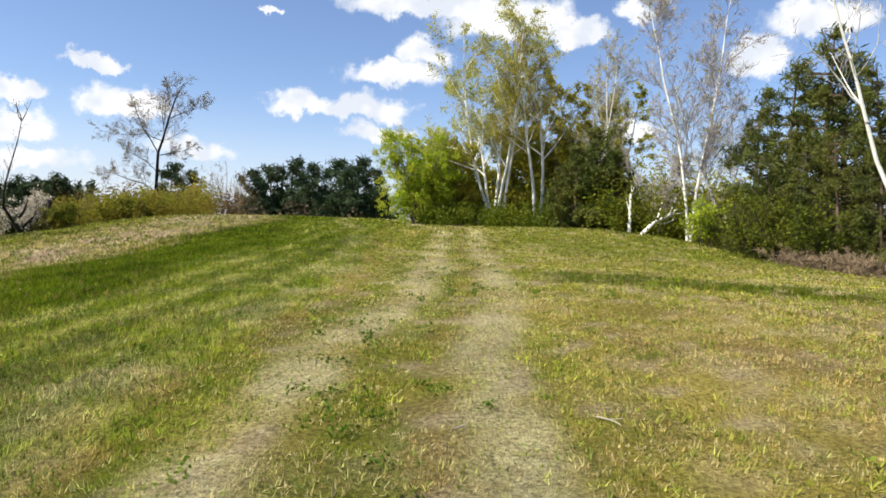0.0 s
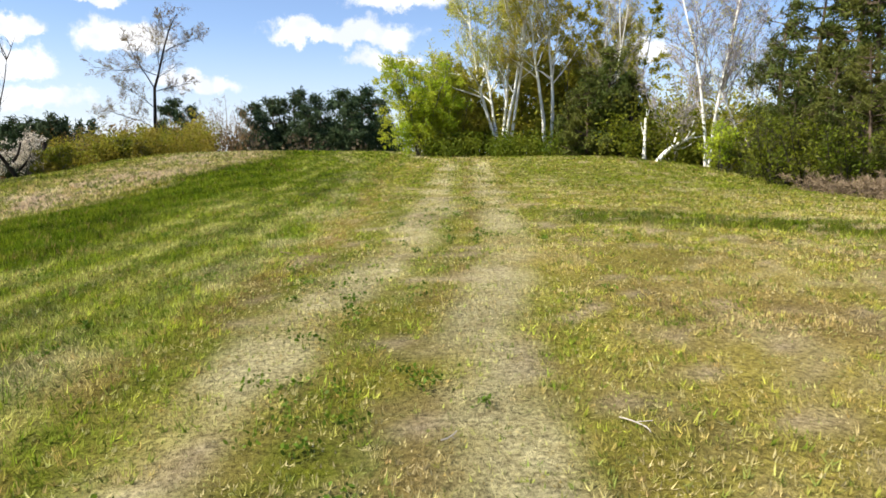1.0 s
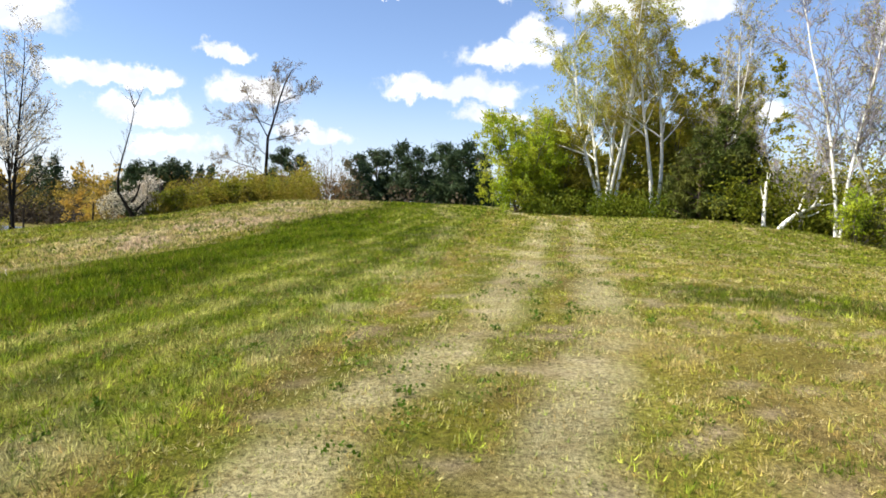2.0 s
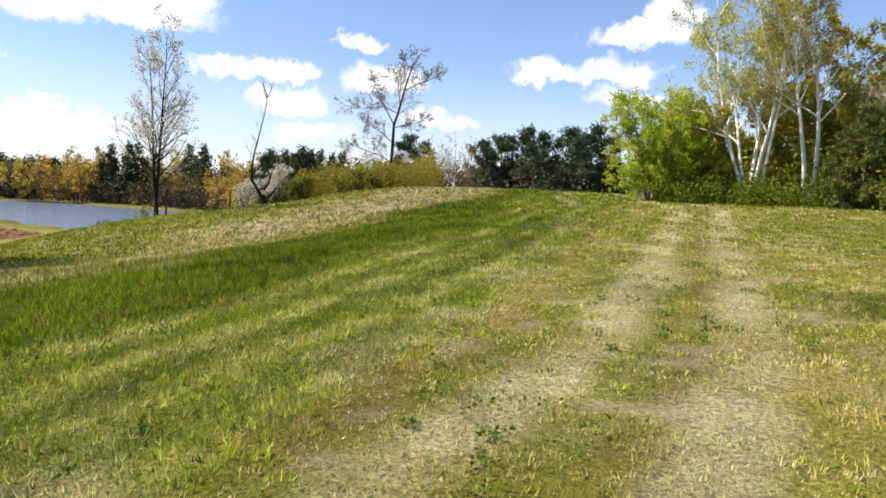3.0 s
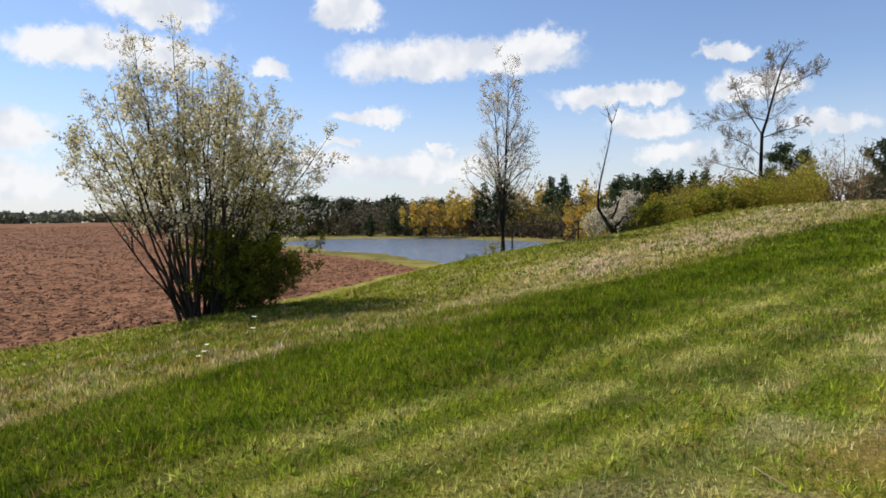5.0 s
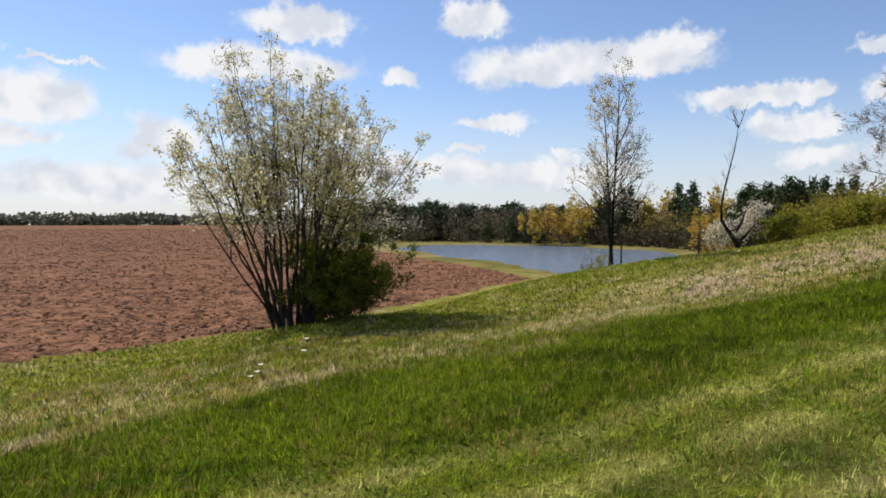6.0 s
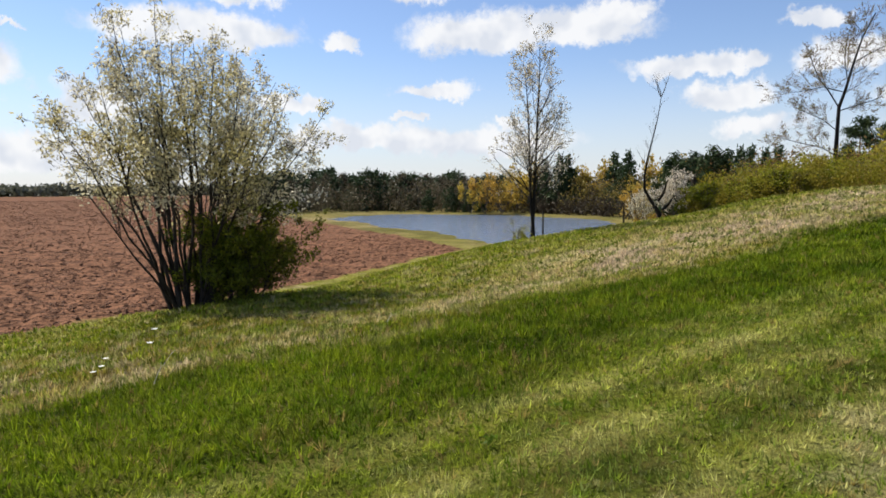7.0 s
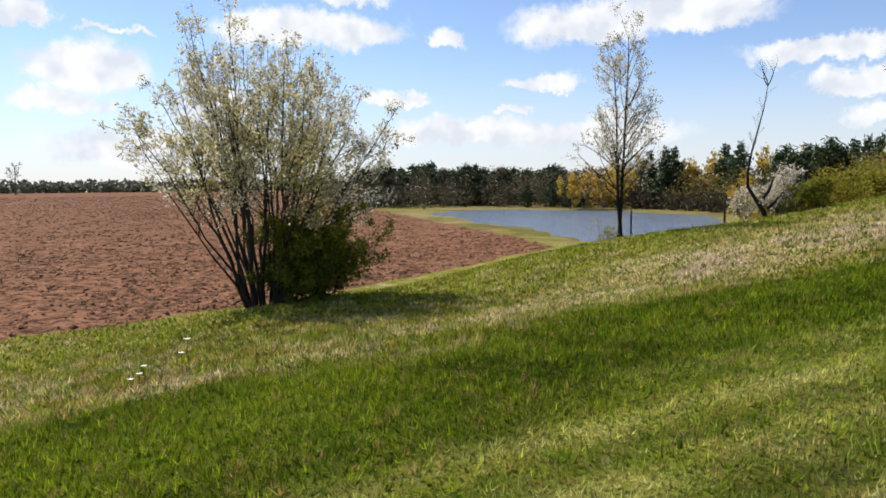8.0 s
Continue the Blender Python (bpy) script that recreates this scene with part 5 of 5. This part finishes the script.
def soil_clods():
    """Lumps of turned soil on the ploughed field."""
    rng = np.random.RandomState(21)
    n = 170000
    x = -19 - 260 * rng.power(0.34, n)
    y = rng.uniform(-14, 40, n) + (x + 20) * rng.uniform(-0.45, 0.25, n)
    keep = (soil_share(x, y) > 0.9) & (fbm(x, y, 2.2, 2, 91) + rng.uniform(-0.25, 0.25, n) > 0.42)
    x, y = x[keep], y[keep]
    n = len(x)
    size = rng.gamma(2.0, 0.019, n).clip(0.02, 0.12) * (1 - (x + 20) * 0.008)
    corner = np.array(((1, 0, 0), (0, 1, 0), (-1, 0, 0), (0, -1, 0), (0, 0, 0.5), (0, 0, -0.6)), float)
    face = np.array(((0, 1, 4), (1, 2, 4), (2, 3, 4), (3, 0, 4), (1, 0, 5), (2, 1, 5), (3, 2, 5), (0, 3, 5)))
    turn = rng.uniform(0, 2 * math.pi, n)
    c = corner[None] * rng.uniform(0.6, 1.5, (n, 6, 1)) * size[:, None, None]
    cx, cy = c[..., 0] * np.cos(turn)[:, None] - c[..., 1] * np.sin(turn)[:, None], c[..., 0] * np.sin(turn)[:, None] + c[..., 1] * np.cos(turn)[:, None]
    z = height(x, y) + field_relief(x, y) + size * 0.2
    V = np.stack((x[:, None] + cx, y[:, None] + cy, z[:, None] + c[..., 2]), -1).reshape(-1, 3)
    F = (face[None] + 6 * np.arange(n)[:, None, None]).reshape(-1, 3)
    return tagged(new("soil_clods", mesh_of("soil_clods", V, [F], SOIL)), "reddish-brown lumps of freshly ploughed soil", "soil", kind="stuff")


def chance(i, j, seed):
    """A fixed random number from 0 to 1 for each cell of a grid."""
    return LATTICE[(i * 7 + j * 131 + seed * 17) % 256, (j * 5 + i * 57 + seed * 29) % 256]


def grass():
    """Single blades in tufts, dense where the camera passes and larger and sparser far off."""
    rng = np.random.RandomState(22)
    xs, ys, ws, cells = [], [], [], []
    for lo, hi, per, cell in ((0.0, 4.0, 3600, 0.055), (4.0, 8.0, 2400, 0.07), (8.0, 14.0, 1100, 0.10), (14.0, 24.0, 380, 0.16), (24.0, 36.0, 130, 0.25)):
        n = min(int(per * (3 + 2 * hi) * (10 + hi)), 2600000)
        x, y = rng.uniform(-2 - hi, 1 + hi, n), rng.uniform(-1, 9 + hi, n)
        d = np.hypot(x + 0.1, y - np.clip(y, 0, 7.7))
        ok = (d >= lo) & (d < hi) & (y > rng.uniform(-1.0, 1.6, len(y)) - 0.15 * x) & (soil_share(x, y) < 0.3) & (x < 0.9 * y + 1.0) & (x > -24) & (y < 42)
        xs.append(x[ok]), ys.append(y[ok])
        ws.append(np.full(ok.sum(), max(0.0042, 0.00098 * 0.5 * (lo + hi))))
        cells.append(np.full(ok.sum(), cell))
    x, y, w, cell = np.concatenate(xs), np.concatenate(ys), np.concatenate(ws), np.concatenate(cells)
    # each blade belongs to the tuft of its cell
    i, j = np.floor(x / cell).astype(int), np.floor(y / cell).astype(int)
    cx, cy = (i + 0.15 + 0.7 * chance(i, j, 1)) * cell, (j + 0.15 + 0.7 * chance(i, j, 2)) * cell
    pull = 0.25 + 0.5 * chance(i, j, 3)
    x, y = x + (cx - x) * pull, y + (cy - y) * pull
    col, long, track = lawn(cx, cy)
    vigour, kind = chance(i, j, 4), chance(i, j, 5)
    patch, mat = fbm(cx, cy, 0.45, 4, 117), fbm(cx, cy, 0.40, 3, 103)
    dry_side = (0.3 + 0.7 * ease(cx, -2.2, -1.0)) * (1 - 0.6 * ease(cy, 13, 18))
    mown = np.clip(1 - 30 * np.clip(long - 0.045, 0, 1), 0, 1)
    # worn spots: few blades, dead thatch
    worn = np.maximum(ease(patch, 0.53, 0.61) * mown * dry_side, 0.6 * track)
    keep = rng.uniform(0, 1, len(x)) > 0.55 * worn
    x, y, w, col, long, vigour, kind, mat, patch, dry_side, mown, worn, cx, cy = (v[keep] for v in (x, y, w, col, long, vigour, kind, mat, patch, dry_side, mown, worn, cx, cy))
    n = len(x)

    def tint(share, tone):
        nonlocal col
        col = col + (np.asarray(tone) - col) * np.clip(share, 0, 1)[:, None]

    tint(worn * 0.7, (0.58, 0.52, 0.29))
    tint(ease(1 - patch, 0.53, 0.62) * 0.65, (0.17, 0.215, 0.010))
    tint(ease(mat, 0.56, 0.72) * dry_side * 0.6 * mown, STRAW * 0.85)
    tint(ease(1 - mat, 0.56, 0.68) * 0.6, DARK * 2.0)
    tint(dry_side * mown * 0.22, (0.40, 0.31, 0.13))
    # tufts of their own kind: fresh green, straw, brown
    tint((kind > 0.86) * 0.4, (0.25, 0.31, 0.018))
    tint((kind < 0.20 * dry_side) * 0.5 * mown, STRAW * 0.85)
    tint((kind > 0.20) * (kind < 0.20 + 0.2 * dry_side) * 0.65, (0.27, 0.18, 0.065))
    tint((kind > 0.45) * (kind < 0.60) * 0.75, DARK * 1.8)
    col = col * ((0.75 + 0.7 * vigour) * (0.92 + 0.36 * mown * (1 - 0.8 * ease(cy, 9, 16))) * (1 - 0.1 * (cx < -2)))[:, None]
    dry = rng.uniform(0, 1, n)
    straw = (dry < np.where(long > 0.05, 0.02, 0.16 * dry_side))[:, None]
    col = np.where(straw, col * 0.55 + STRAW * 0.35, col)
    col = col * rng.uniform(0.72, 1.28, (n, 1))
    col = col * np.minimum(1.0, 0.52 / col.max(axis=1))[:, None]
    tall = np.minimum(long * rng.gamma(10, 1 / 10, n) * (0.5 + 0.75 * vigour), 1.3 * long) * (1 - 0.4 * worn) + w * 1.2
    tall = tall * np.where(kind < 0.4 * dry_side, 0.6, 1.0)
    a = rng.uniform(0, 2 * math.pi, n)
    out = np.arctan2(y - cy, x - cx)
    tilt = 0.12 + np.where(straw[:, 0] | (rng.uniform(0, 1, n) < 0.7 * worn), rng.uniform(0.9, 1.5, n), np.abs(rng.normal(0.0, 0.85, n)).clip(0, 1.35))
    b = np.where(rng.uniform(0, 1, n) < 0.5, out, rng.uniform(-1.1, 1.1, n) + 14 * fbm(x, y, 0.5, 2, 107))
    z = height(x, y) + (fbm(x, y, 0.8, 3, 81) - 0.5) * 0.07 - 0.004
    root = np.column_stack((x, y, z))
    side = np.column_stack((np.cos(a), np.sin(a), np.zeros(n))) * (w * rng.uniform(0.7, 1.4, n))[:, None]
    tip = root + np.column_stack((np.cos(b) * np.sin(tilt), np.sin(b) * np.sin(tilt), np.cos(tilt))) * tall[:, None]
    V = np.stack((root - side, root + side, tip), 1).reshape(-1, 3)
    me = mesh_of("grass", V, [np.arange(3 * n).reshape(n, 3)], GRASS)
    colour_points(me, "tone", np.repeat(col, 3, axis=0))
    return tagged(new("grass", me), "mown spring grass, green and straw-coloured, longer on the bank", "grass", kind="stuff")


far_woods()
soil_clods()
grass()
